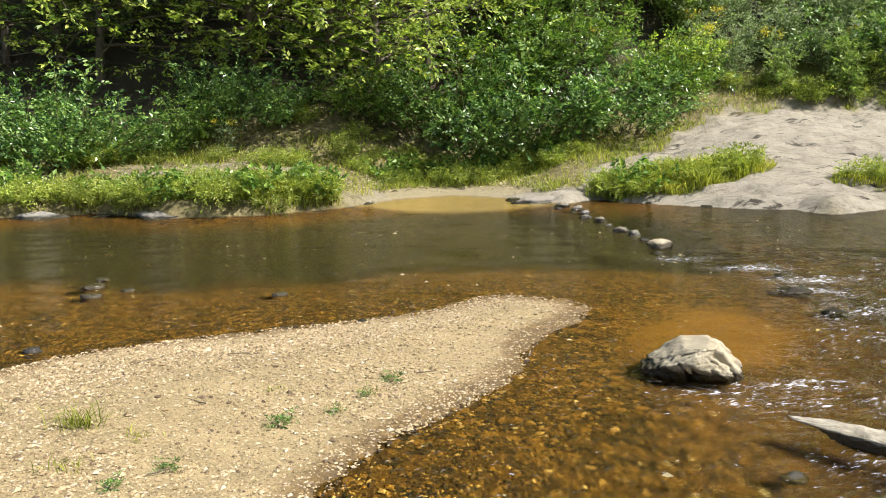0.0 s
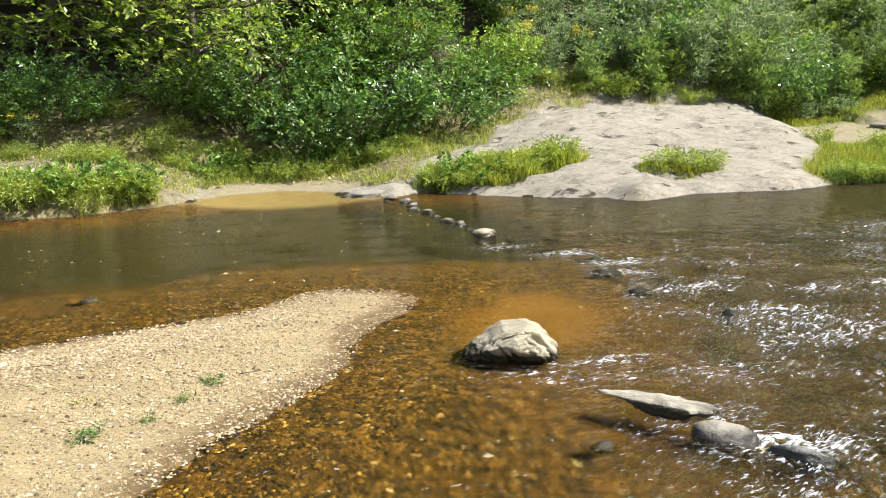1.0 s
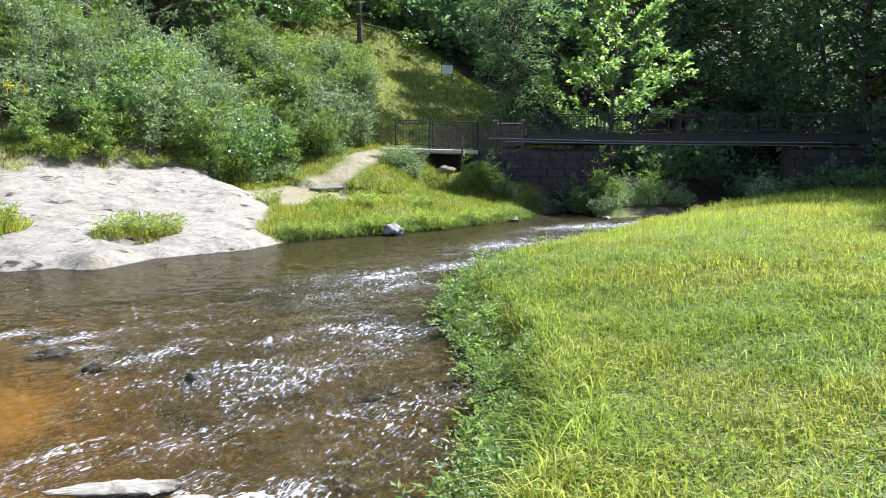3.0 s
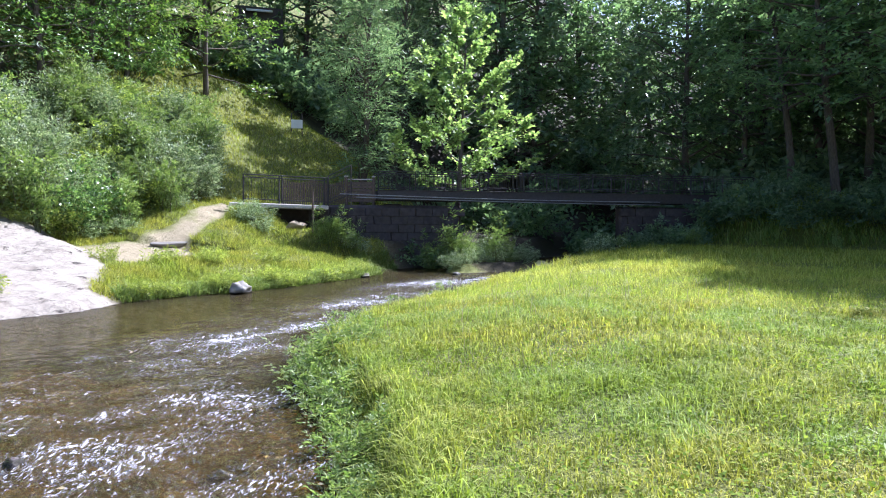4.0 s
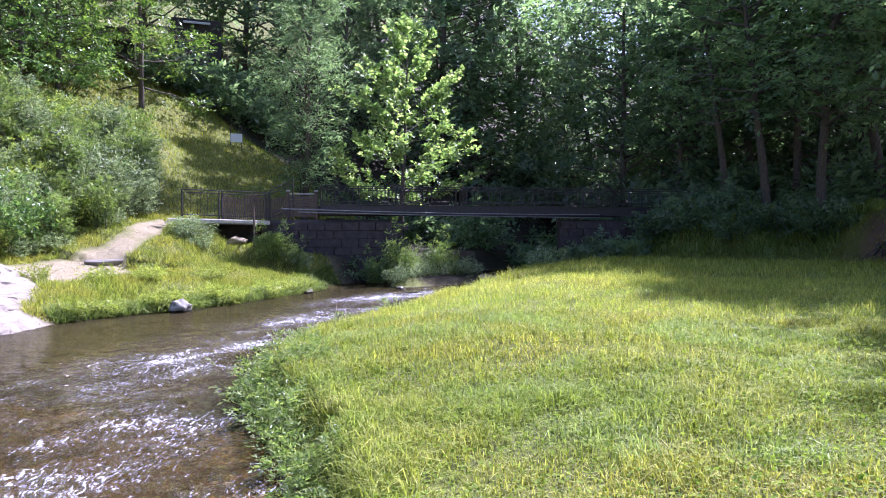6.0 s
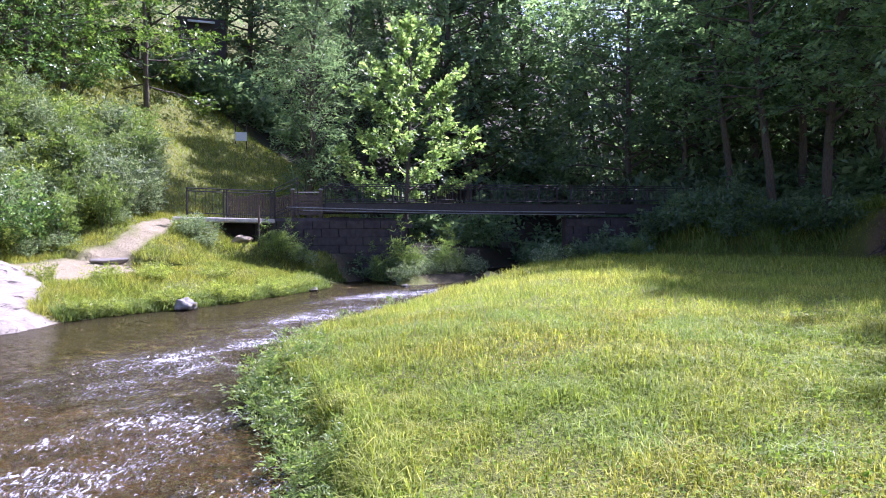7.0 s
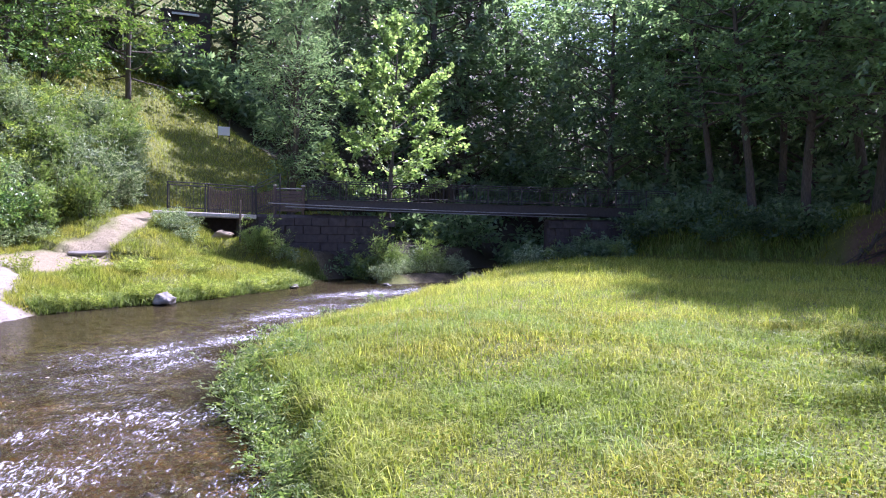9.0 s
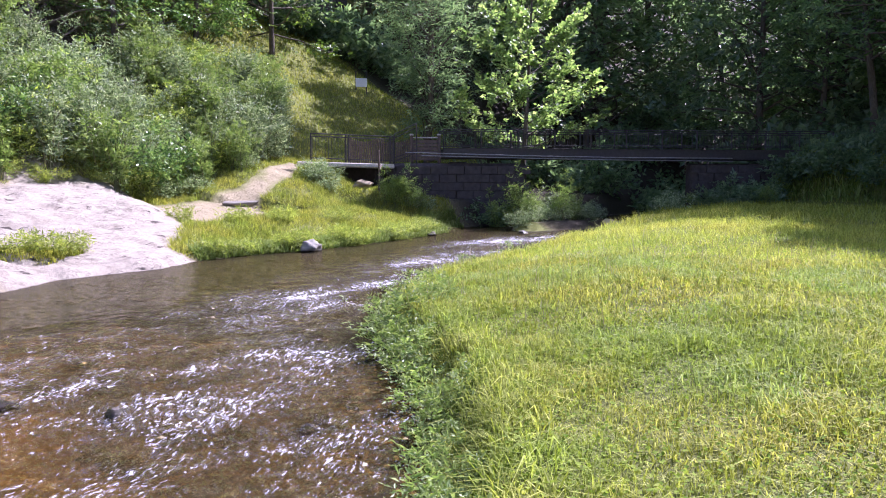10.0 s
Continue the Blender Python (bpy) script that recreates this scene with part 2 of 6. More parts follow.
GRAVEL_EDGE = [(-0.82, 2.95), (-0.71, 3.23), (-0.54, 3.55), (-0.19, 3.97), (0.1, 4.38), (0.27, 4.82), (0.34, 5.14), (0.53, 5.5),
               (0.8, 5.82), (0.98, 6.32), (0.79, 6.6), (0.3, 6.81), (0.04, 6.75), (-0.32, 6.34), (-0.69, 6.07), (-1.13, 5.88),
               (-1.56, 5.76), (-2.34, 5.44), (-3, 5.06), (-3.24, 4.79), (-5, 4.2), (-12, 3), (-60, 2)]
SHORE = FAR_BANK + NEAR_BANK + GRAVEL_EDGE
ISLET = [(23.2, 11.9), (25.3, 10.9), (28, 11.0), (29.2, 11.8), (27, 13), (24.5, 13.4), (23, 12.7)]


def edge_distance(x, y, ring):
    """Distance to a closed line, negative inside it."""
    x, y = np.asarray(x, float), np.asarray(y, float)
    best, inside = np.full(x.shape, 1e9), np.zeros(x.shape, bool)
    for (ax, ay), (bx, by) in zip(ring, ring[1:] + ring[:1]):
        dx, dy = bx - ax, by - ay
        t = np.clip(((x - ax) * dx + (y - ay) * dy) / (dx * dx + dy * dy), 0, 1)
        best = np.minimum(best, (x - ax - t * dx) ** 2 + (y - ay - t * dy) ** 2)
        if ay != by:
            inside ^= ((ay > y) != (by > y)) & (x < (bx - ax) * (y - ay) / (by - ay) + ax)
    return np.where(inside, -1, 1) * np.sqrt(best)


def band(x, a, b, soft):
    """1 between a and b, falling off over soft."""
    return smooth_step((x - a) / soft + 0.5) * smooth_step((b - x) / soft + 0.5)


PATH_X, PATH_Y, PATH_Z = [10.5, 12.2, 13.8, 15.5, 16.75, 17.0, 18.3, 20.0, 21.0], [17.7, 18.1, 18.4, 18.6, 18.75, 18.95, 19.35, 20.35, 20.5], [0.95, 0.8, 0.72, 0.78, 0.92, 1.12, 1.62, 2.15, 2.28]


def path_gap(x, y):
    """Distance from the middle of the worn path and the path's height there."""
    u = np.linspace(0, 8, 90)
    line = [np.interp(u, range(9), c) for c in (PATH_X, PATH_Y, PATH_Z)]
    gap, high = np.full(np.shape(x), 1e9), np.zeros(np.shape(x))
    for a, b, c in zip(*line):
        d = np.hypot(x - a, y - b)
        high = np.where(d < gap, c, high)
        gap = np.minimum(gap, d)
    return gap, high + 0.2 * np.clip(np.asarray(y) - np.interp(x, PATH_X, PATH_Y), -1.6, 1.6)


def zones(x, y):
    """Distance from the water and the weights of bare rock, sand, gravel and growth."""
    d = np.minimum(edge_distance(x, y, SHORE), 1e9)
    isl = edge_distance(x, y, ISLET)
    d = np.where(d < 0, np.maximum(d, -isl), d)
    wob = 0.5 * value_noise(x, y, 1.1, 3) + 0.35 * value_noise(x, y, 0.35, 4)
    far = y > 9.5
    ys = np.interp(x, *np.array(FAR_BANK).T)
    rock_top = np.interp(x, [2, 4, 6.5, 9, 11.5, 13.5, 14.6], [15.6, 17.4, 19.4, 20.4, 20.7, 20.3, 18.8])
    rock_low = np.interp(x, [9, 10, 11, 12.5, 14], [12.0, 12.8, 14.4, 16.2, 18.0])
    rock = band(x + wob * 0.6, 1.0, 14.2, 1.0) * far * smooth_step((rock_top - y + wob) / 0.8 + 0.5) * smooth_step((y - rock_low + wob) / 0.8 + 0.5)
    small = (np.hypot((x + 1.65) / 0.5, (y - 14.9) / 0.9) < 1 + wob * 0.5) | (np.hypot((x + 4.5) / 2.2, (y - 15.9) / 0.5) < 1 + wob * 0.6)
    rock = np.maximum(rock, small * np.clip(0.45 + 0.6 * value_noise(x, y, 0.4, 9), 0, 1))
    # the worn path from the rock up to the landing
    gap, _ = path_gap(x, y)
    sand = smooth_step((np.interp(x, [12, 15.5, 16.8, 17.3, 18.5, 20], [1.5, 1.2, 0.8, 0.4, 0.3, 0.34]) - gap + wob * 0.45) / 0.5 + 0.5)
    cove = np.hypot((x - 0.0) / 1.6, (y - 15.7) / 1.0)
    sand = np.maximum(sand, smooth_step((1 - cove) / 0.3 + 0.5) * (rock < 0.5))
    gravel = (y < 7.3) * (x < 3.2) * smooth_step((d + 0.1) / 0.1) * smooth_step((1.9 - x + wob * 0.9) / 0.7)
    return d, rock, sand, gravel


def ground_z(x, y, parts=None):
    x, y = np.asarray(x, float), np.asarray(y, float)
    d, rock, sand, gravel = parts if parts else zones(x, y)
    n1, n2, n3 = value_noise(x, y, 2.6, 1), value_noise(x, y, 0.8, 2), value_noise(x, y, 0.27, 5)
    S = smooth_step
    land = np.maximum(d, 0)
    meadow = 0.36 * S(d / 0.35) + 0.28 * S(d / 3) + 0.03 * n1 + 0.012 * n2 + 0.012 * np.clip(x - 8, 0, 12)
    bar = 0.11 * S(d / 1.3) + 0.025 * np.clip(land, 0, 3) + 0.012 * n2 + 0.2 * S((2.0 - y) / 2)
    near = np.where(x > 2.4, meadow, bar + (meadow - bar) * S((x - 1.2) / 1.2) * S((3 - y) / 1))
    near = near + 0.42 * np.clip(-2.6 - y, 0, 40) * S((x - 6) / 8) + 0.12 * np.clip(-3 - y, 0, 40) * S((6 - x) / 6)
    edge_x = np.interp(y, [-9, -4, -2.6, -0.4, 3.9, 7], [22.0, 26.5, 27.7, 29.2, 30.2, 32.0])
    near = near + (1.75 + 0.25 * n1 + 0.15 * n2) * S((x - edge_x - 0.5 * n2) / 2.6) * S((8.0 - y) / 3.0) * (y > -12)
    left = 0.28 * S(d / 0.16) + 0.55 * S(d / 4) + 0.06 * n1 + 0.03 * n2
    cove = 0.03 * S(d / 0.3) + 0.11 * land
    flank = 0.10 * S(d / 0.25) + 0.232 * land + (0.10 - 0.06 * rock) * n1 + 0.02 * n2 * rock + rock * (0.035 * n3 + 0.075 * np.abs(value_noise(x + 0.4 * y, y * 1.6, 0.8, 8)) + 0.04 * np.abs(value_noise(x, y * 2.2, 0.33, 10)))
    ledge = (y * 1.15 + 0.35 * x + 0.5 * n2 + 0.7 * n1) / 0.95
    ledge = ledge - np.floor(ledge)
    split = 0.5 + 0.5 * value_noise(x * 0.8, y * 1.6, 1.1, 16)
    flank = flank + rock * 0.13 * split * (S((ledge - 0.86) / 0.12) - ledge)
    tongue = 0.1 * S(d / 0.25) + 0.3 * S(d / 2.5) + np.interp(x, [13, 17, 20], [0.06, 0.09, 0.16]) * land + S(d / 1.0) * (0.1 * n1 + 0.05 * n2)
    beyond = 0.9 * S(d / 0.7) + 0.12 * np.clip(land, 0, 6)
    wl = S((x + 2.6) / 1.2)
    far = left * (1 - wl) + cove * wl
    w = S((x - 1.2) / 1.5)
    far = far * (1 - w) + flank * w
    w = S((x - 10.5 - 2.4 * S((y - 15.5) / 3)) / 2.5)
    far = far * (1 - w) + tongue * w
    w = S((x - 22.3) / 1.6)
    far = far * (1 - w) + beyond * w
    foot = np.interp(x, [-60, -3, 0, 3, 8, 13, 40], [16.8, 17.2, 18.2, 18.6, 20.0, 20.4, 20.2])
    far = far + 0.68 * np.clip(y - foot, 0, 45) - 0.25 * np.clip(y - foot - 18, 0, 40)
    far = far + 0.4 * n1 * np.clip((y - foot) / 6, 0, 1)
    gap, high = path_gap(x, y)
    knoll = np.min([np.hypot(x - 20.4 - 0.19 * i, y - 19.9 + 0.21 * i) for i in range(12)], axis=0)
    far = np.maximum(far, 1.4 * S((2.6 - knoll) / 2.2) + 0.05 * n2)
    tread = S((2.6 - gap) / 1.5) * S((x - 12.0) / 2.5)
    far = far * (1 - tread) + (high + 0.03 * n2 + 0.02 * n3) * tread
    out = np.where(y > 9.5, far, near)
    isl = edge_distance(x, y, ISLET)
    out = np.where(isl < 0, 0.28 * S(-isl / 0.5) + 0.04 * n2, out)
    out = out + 0.42 * np.clip(x - 40, 0, 45) * (d > 0)
    # the bed: shallow by the gravel and in the riffle, deep in the pool under the far bank
    depth = -np.minimum(d, 0)
    pool = band(y + 0.35 * n1 + 0.3 * n2, 8.2, 13.6, 3.0) * S((3.0 - x) / 1.5 + 0.5)
    bed = -(0.02 + 0.13 * S(depth / 1.4) + 0.75 * pool * S(depth / 2.5) + 0.12 * S((x - 6) / 6) * S(depth / 2)) + 0.025 * n2 * S(depth / 0.5) + 0.012 * n3
    return np.where(d > 0, np.maximum(out, 0.004), np.minimum(bed, -0.004))


def ground_at(x, y):
    return float(ground_z(np.array([x]), np.array([y]))[0])


def spaced(stops):
    """Grid lines: (from, to, spacing) runs joined."""
    return np.unique(np.concatenate([np.linspace(a, b, max(2, int(round((b - a) / s)) + 1)) for a, b, s in stops]).round(4))


gx = spaced([(-700, -120, 90), (-120, -40, 10), (-40, -10, 1.2), (-10, 13.5, 0.12), (13.5, 21.6, 0.14), (21.6, 34, 0.35), (34, 70, 1.5), (70, 160, 12), (160, 700, 90)])
gy = spaced([(-700, -120, 90), (-120, -40, 10), (-40, -3, 1.2), (-3, 1.5, 0.3), (1.5, 8, 0.12), (8, 12, 0.25), (12, 21, 0.12), (21, 34, 0.4), (34, 70, 1.5), (70, 160, 12), (160, 700, 90)])
GX, GY = np.meshgrid(gx, gy)
gparts = zones(GX, GY)
GZ = ground_z(GX, GY, gparts)
k = np.arange(len(gx) * len(gy)).reshape(len(gy), len(gx))
gq = np.stack([k[:-1, :-1], k[:-1, 1:], k[1:, 1:], k[1:, :-1]], -1).reshape(-1, 4)


def ground_material():
    m, n, l, p = material("river_ground")
    att = n.new("ShaderNodeAttribute")
    att.attribute_name = "zone"
    sep = n.new("ShaderNodeSeparateColor")
    l.new(att.outputs["Color"], sep.inputs["Color"])
    v = place(n, l)
    big, mid, fine = noise_node(n, l, 0.9, 5, 0.6, v, 0.3), noise_node(n, l, 7, 6, 0.65, v), noise_node(n, l, 55, 5, 0.7, v)
    # soil and leaf litter
    soil = ramp(n, [(0.3, (0.08, 0.065, 0.03)), (0.52, (0.19, 0.16, 0.07)), (0.72, (0.32, 0.26, 0.14))])
    l.new(mid.outputs["Fac"], soil.inputs["Fac"])
    # pale bedrock with brown streaks and grey lichen
    streak = noise_node(n, l, 1.0, 6, 0.7, place(n, l, (1.2, 3.2, 2)), 0.8)
    rockc = ramp(n, [(0.34, (0.07, 0.055, 0.04)), (0.41, (0.27, 0.225, 0.175)), (0.48, (0.36, 0.315, 0.25)), (0.75, (0.43, 0.385, 0.315))])
    l.new(streak.outputs["Fac"], rockc.inputs["Fac"])
    vein = noise_node(n, l, 1.0, 7, 0.72, place(n, l, (2.6, 4.6, 4)), 0.6)
    veinc = ramp(n, [(0.36, (0.1, 0.08, 0.06)), (0.45, (0.33, 0.29, 0.235)), (0.7, (0.4, 0.355, 0.3))])
    l.new(vein.outputs["Fac"], veinc.inputs["Fac"])
    rock = mix(n, l, 0.5, rockc.outputs["Color"], veinc.outputs["Color"])
    crk = n.new("ShaderNodeTexVoronoi")
    crk.feature = "DISTANCE_TO_EDGE"
    crk.inputs["Scale"].default_value = 1.0
    wig = n.new("ShaderNodeVectorMath")
    wig.operation = "MULTIPLY_ADD"
    l.new(mid.outputs["Color"], wig.inputs[0])
    wig.inputs[1].default_value = (0.5, 0.5, 0.5)
    l.new(place(n, l, (0.8, 2.1, 1.0)), wig.inputs[2])
    l.new(wig.outputs["Vector"], crk.inputs["Vector"])
    line = n.new("ShaderNodeMapRange")
    line.inputs["From Min"].default_value, line.inputs["From Max"].default_value = 0.035, 0.0
    l.new(crk.outputs["Distance"], line.inputs["Value"])
    worn = n.new("ShaderNodeMath")
    worn.operation = "MULTIPLY"
    l.new(line.outputs["Result"], worn.inputs[0])
    l.new(streak.outputs["Fac"], worn.inputs[1])
    rock = mix(n, l, worn.outputs[0], rock, (0.05, 0.04, 0.03))
    rock = mix(n, l, 0.38, rock, mix(n, l, mid.outputs["Fac"], (0.07, 0.055, 0.04), (0.46, 0.42, 0.35)))
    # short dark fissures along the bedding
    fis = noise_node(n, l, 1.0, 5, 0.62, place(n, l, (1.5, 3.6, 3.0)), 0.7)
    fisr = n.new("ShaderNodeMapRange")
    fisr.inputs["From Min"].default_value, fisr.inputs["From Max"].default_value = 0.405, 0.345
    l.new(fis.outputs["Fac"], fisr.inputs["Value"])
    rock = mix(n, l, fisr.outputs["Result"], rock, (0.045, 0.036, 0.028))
    # sand
    sandc = mix(n, l, mid.outputs["Fac"], (0.19, 0.15, 0.08), (0.375, 0.32, 0.205))
    # gravel ground between the pebbles
    grav = mix(n, l, fine.outputs["Fac"], (0.25, 0.185, 0.09), (0.47, 0.365, 0.2))
    # bed: amber stones, algae, silt where it is deep
    pos = n.new("ShaderNodeSeparateXYZ")
    l.new(n.new("ShaderNodeNewGeometry").outputs["Position"], pos.inputs["Vector"])
    cells = n.new("ShaderNodeTexVoronoi")
    cells.inputs["Scale"].default_value = 17
    l.new(v, cells.inputs["Vector"])
    bedc = ramp(n, [(0.0, (0.01, 0.005, 0.001)), (0.4, (0.04, 0.02, 0.002)), (0.75, (0.1, 0.05, 0.005)), (1.0, (0.2, 0.11, 0.02))])
    cs = n.new("ShaderNodeSeparateColor")
    l.new(cells.outputs["Color"], cs.inputs["Color"])
    l.new(cs.outputs["Red"], bedc.inputs["Fac"])
    silt = n.new("ShaderNodeMapRange")
    silt.inputs["From Min"].default_value, silt.inputs["From Max"].default_value = -0.2, -0.6
    l.new(pos.outputs["Z"], silt.inputs["Value"])
    sandy = n.new("ShaderNodeMapRange")
    sandy.inputs["From Min"].default_value, sandy.inputs["From Max"].default_value = 0.5, 0.62
    l.new(big.outputs["Fac"], sandy.inputs["Value"])
    bed = mix(n, l, sandy.outputs["Result"], bedc.outputs["Color"], mix(n, l, 0.5, bedc.outputs["Color"], mix(n, l, fine.outputs["Fac"], (0.06, 0.028, 0.002), (0.17, 0.085, 0.01))))
    drift = n.new("ShaderNodeAttribute")
    drift.attribute_name = "drift"
    bed = mix(n, l, drift.outputs["Fac"], bed, mix(n, l, fine.outputs["Fac"], (0.15, 0.078, 0.011), (0.21, 0.115, 0.02)))
    stony = n.new("ShaderNodeAttribute")
    stony.attribute_name = "stony"
    bed = mix(n, l, stony.outputs["Fac"], bed, mix(n, l, mid.outputs["Fac"], (0.009, 0.009, 0.009), (0.03, 0.027, 0.024)))
    bed = mix(n, l, silt.outputs["Result"], bed, mix(n, l, mid.outputs["Fac"], (0.011, 0.011, 0.004), (0.032, 0.029, 0.01)))
    under = n.new("ShaderNodeMapRange")
    under.inputs["From Min"].default_value, under.inputs["From Max"].default_value = 0.012, -0.008
    l.new(pos.outputs["Z"], under.inputs["Value"])
    turf = mix(n, l, mid.outputs["Fac"], (0.07, 0.085, 0.012), (0.2, 0.215, 0.035))
    stony_land = n.new("ShaderNodeAttribute")
    stony_land.attribute_name = "turf"
    col = mix(n, l, stony_land.outputs["Fac"], soil.outputs["Color"], turf)
    # dark leaf mould under the woods, bare red-brown earth in the cut bank
    woods = n.new("ShaderNodeAttribute")
    woods.attribute_name = "woods"
    mould = mix(n, l, mid.outputs["Fac"], (0.018, 0.014, 0.008), (0.07, 0.052, 0.028))
    col = mix(n, l, woods.outputs["Fac"], col, mould)
    cut = n.new("ShaderNodeAttribute")
    cut.attribute_name = "cut"
    earth = mix(n, l, mid.outputs["Fac"], (0.09, 0.045, 0.028), (0.34, 0.19, 0.13))
    col = mix(n, l, cut.outputs["Fac"], col, earth)
    col = mix(n, l, sep.outputs["Blue"], col, grav)
    damp = n.new("ShaderNodeMapRange")
    damp.inputs["From Min"].default_value, damp.inputs["From Max"].default_value = 0.02, 0.008
    l.new(pos.outputs["Z"], damp.inputs["Value"])
    col = mix(n, l, sep.outputs["Green"], col, sandc)
    col = mix(n, l, damp.outputs["Result"], col, mix(n, l, 1.0, col, (0.62, 0.54, 0.46), "MULTIPLY"))
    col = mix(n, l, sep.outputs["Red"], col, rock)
    bare = mix(n, l, att.outputs["Alpha"], bed, sandc)
    col = mix(n, l, under.outputs["Result"], col, bare)
    l.new(col, p.inputs["Base Color"])
    p.inputs["Roughness"].default_value = 0.92
    h = mix(n, l, 0.45, mid.outputs["Fac"], fine.outputs["Fac"])
    nb = bump(n, l, h, 0.7, 0.05)
    l.new(bump(n, l, vein.outputs["Fac"], 0.8, 0.1, bump(n, l, streak.outputs["Fac"], 0.6, 0.12, nb)), p.inputs["Normal"])
    return m


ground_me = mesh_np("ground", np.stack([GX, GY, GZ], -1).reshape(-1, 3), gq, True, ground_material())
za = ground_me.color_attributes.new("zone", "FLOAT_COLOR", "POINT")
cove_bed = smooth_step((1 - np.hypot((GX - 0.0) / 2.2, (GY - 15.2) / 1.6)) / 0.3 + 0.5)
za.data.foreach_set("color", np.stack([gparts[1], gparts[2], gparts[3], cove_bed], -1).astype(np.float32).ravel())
sa = ground_me.attributes.new("stony", "FLOAT", "POINT")
stony_bed = smooth_step((GX - np.interp(GY, [2, 3, 4, 6, 8, 12], [0.7, 1.1, 1.6, 2.2, 2.5, 3.4]) + 0.9 * value_noise(GX, GY, 0.8, 14) + 0.4 * value_noise(GX, GY, 0.3, 18)) / 1.6)
# a drift of smooth sand beside the boulder
def sand_drift(x, y):
    return smooth_step((1 - np.hypot((x - 1.75 - 0.25 * (y - 5.6)) / 0.75, (y - 5.6) / 1.1) + 0.25 * value_noise(x, y, 0.5, 17)) / 0.5)


drift_bed = sand_drift(GX, GY)
stony_bed = stony_bed * (1 - drift_bed)
dr = ground_me.attributes.new("drift", "FLOAT", "POINT")
dr.data.foreach_set("value", drift_bed.astype(np.float32).ravel())
sa.data.foreach_set("value", stony_bed.astype(np.float32).ravel())
ta_ = ground_me.attributes.new("turf", "FLOAT", "POINT")
turf_land = np.where(GY < 9.5, smooth_step((GX - 1.3 + 0.7 * value_noise(GX, GY, 0.9, 15)) / 1.0), np.maximum(smooth_step((GX - 10) / 2) * (GY < 21) * (GX < 24), 1.0 * (GY > 20.5))) * (GX < 60) * (GY > -3.2)
ta_.data.foreach_set("value", turf_land.astype(np.float32).ravel())
wo = ground_me.attributes.new("woods", "FLOAT", "POINT")
woods_foot = np.interp(GX, [-60, -3, 0, 3, 8, 13, 17], [17.6, 18.0, 18.9, 19.4, 20.8, 21.2, 22.0])
woods_land = smooth_step((GY - woods_foot + 0.5 * value_noise(GX, GY, 0.9, 19)) / 1.2) * smooth_step((19.5 - GX) / 2)
woods_land = np.maximum(woods_land, smooth_step((GX - 34.5) / 2) * (GY < 34))
woods_land = np.maximum(woods_land, smooth_step((GX - 23.6) / 1.2) * smooth_step((GY - 10.4) / 1.0) * smooth_step((21.5 - GY) / 1.5))
wo.data.foreach_set("value", woods_land.astype(np.float32).ravel())
cu = ground_me.attributes.new("cut", "FLOAT", "POINT")
cut_land = smooth_step((1.0 - np.hypot((GX - 28.6 + 0.35 * (GY + 2.6)) / 1.9, (GY + 2.4) / 2.6) + 0.4 * value_noise(GX, GY, 0.8, 20)) / 0.5)
cu.data.foreach_set("value", cut_land.astype(np.float32).ravel())
ground = tagged(new("ground", ground_me), "sloping river valley ground with bare rock, sand path and gravel bar", "ground", kind="structure")


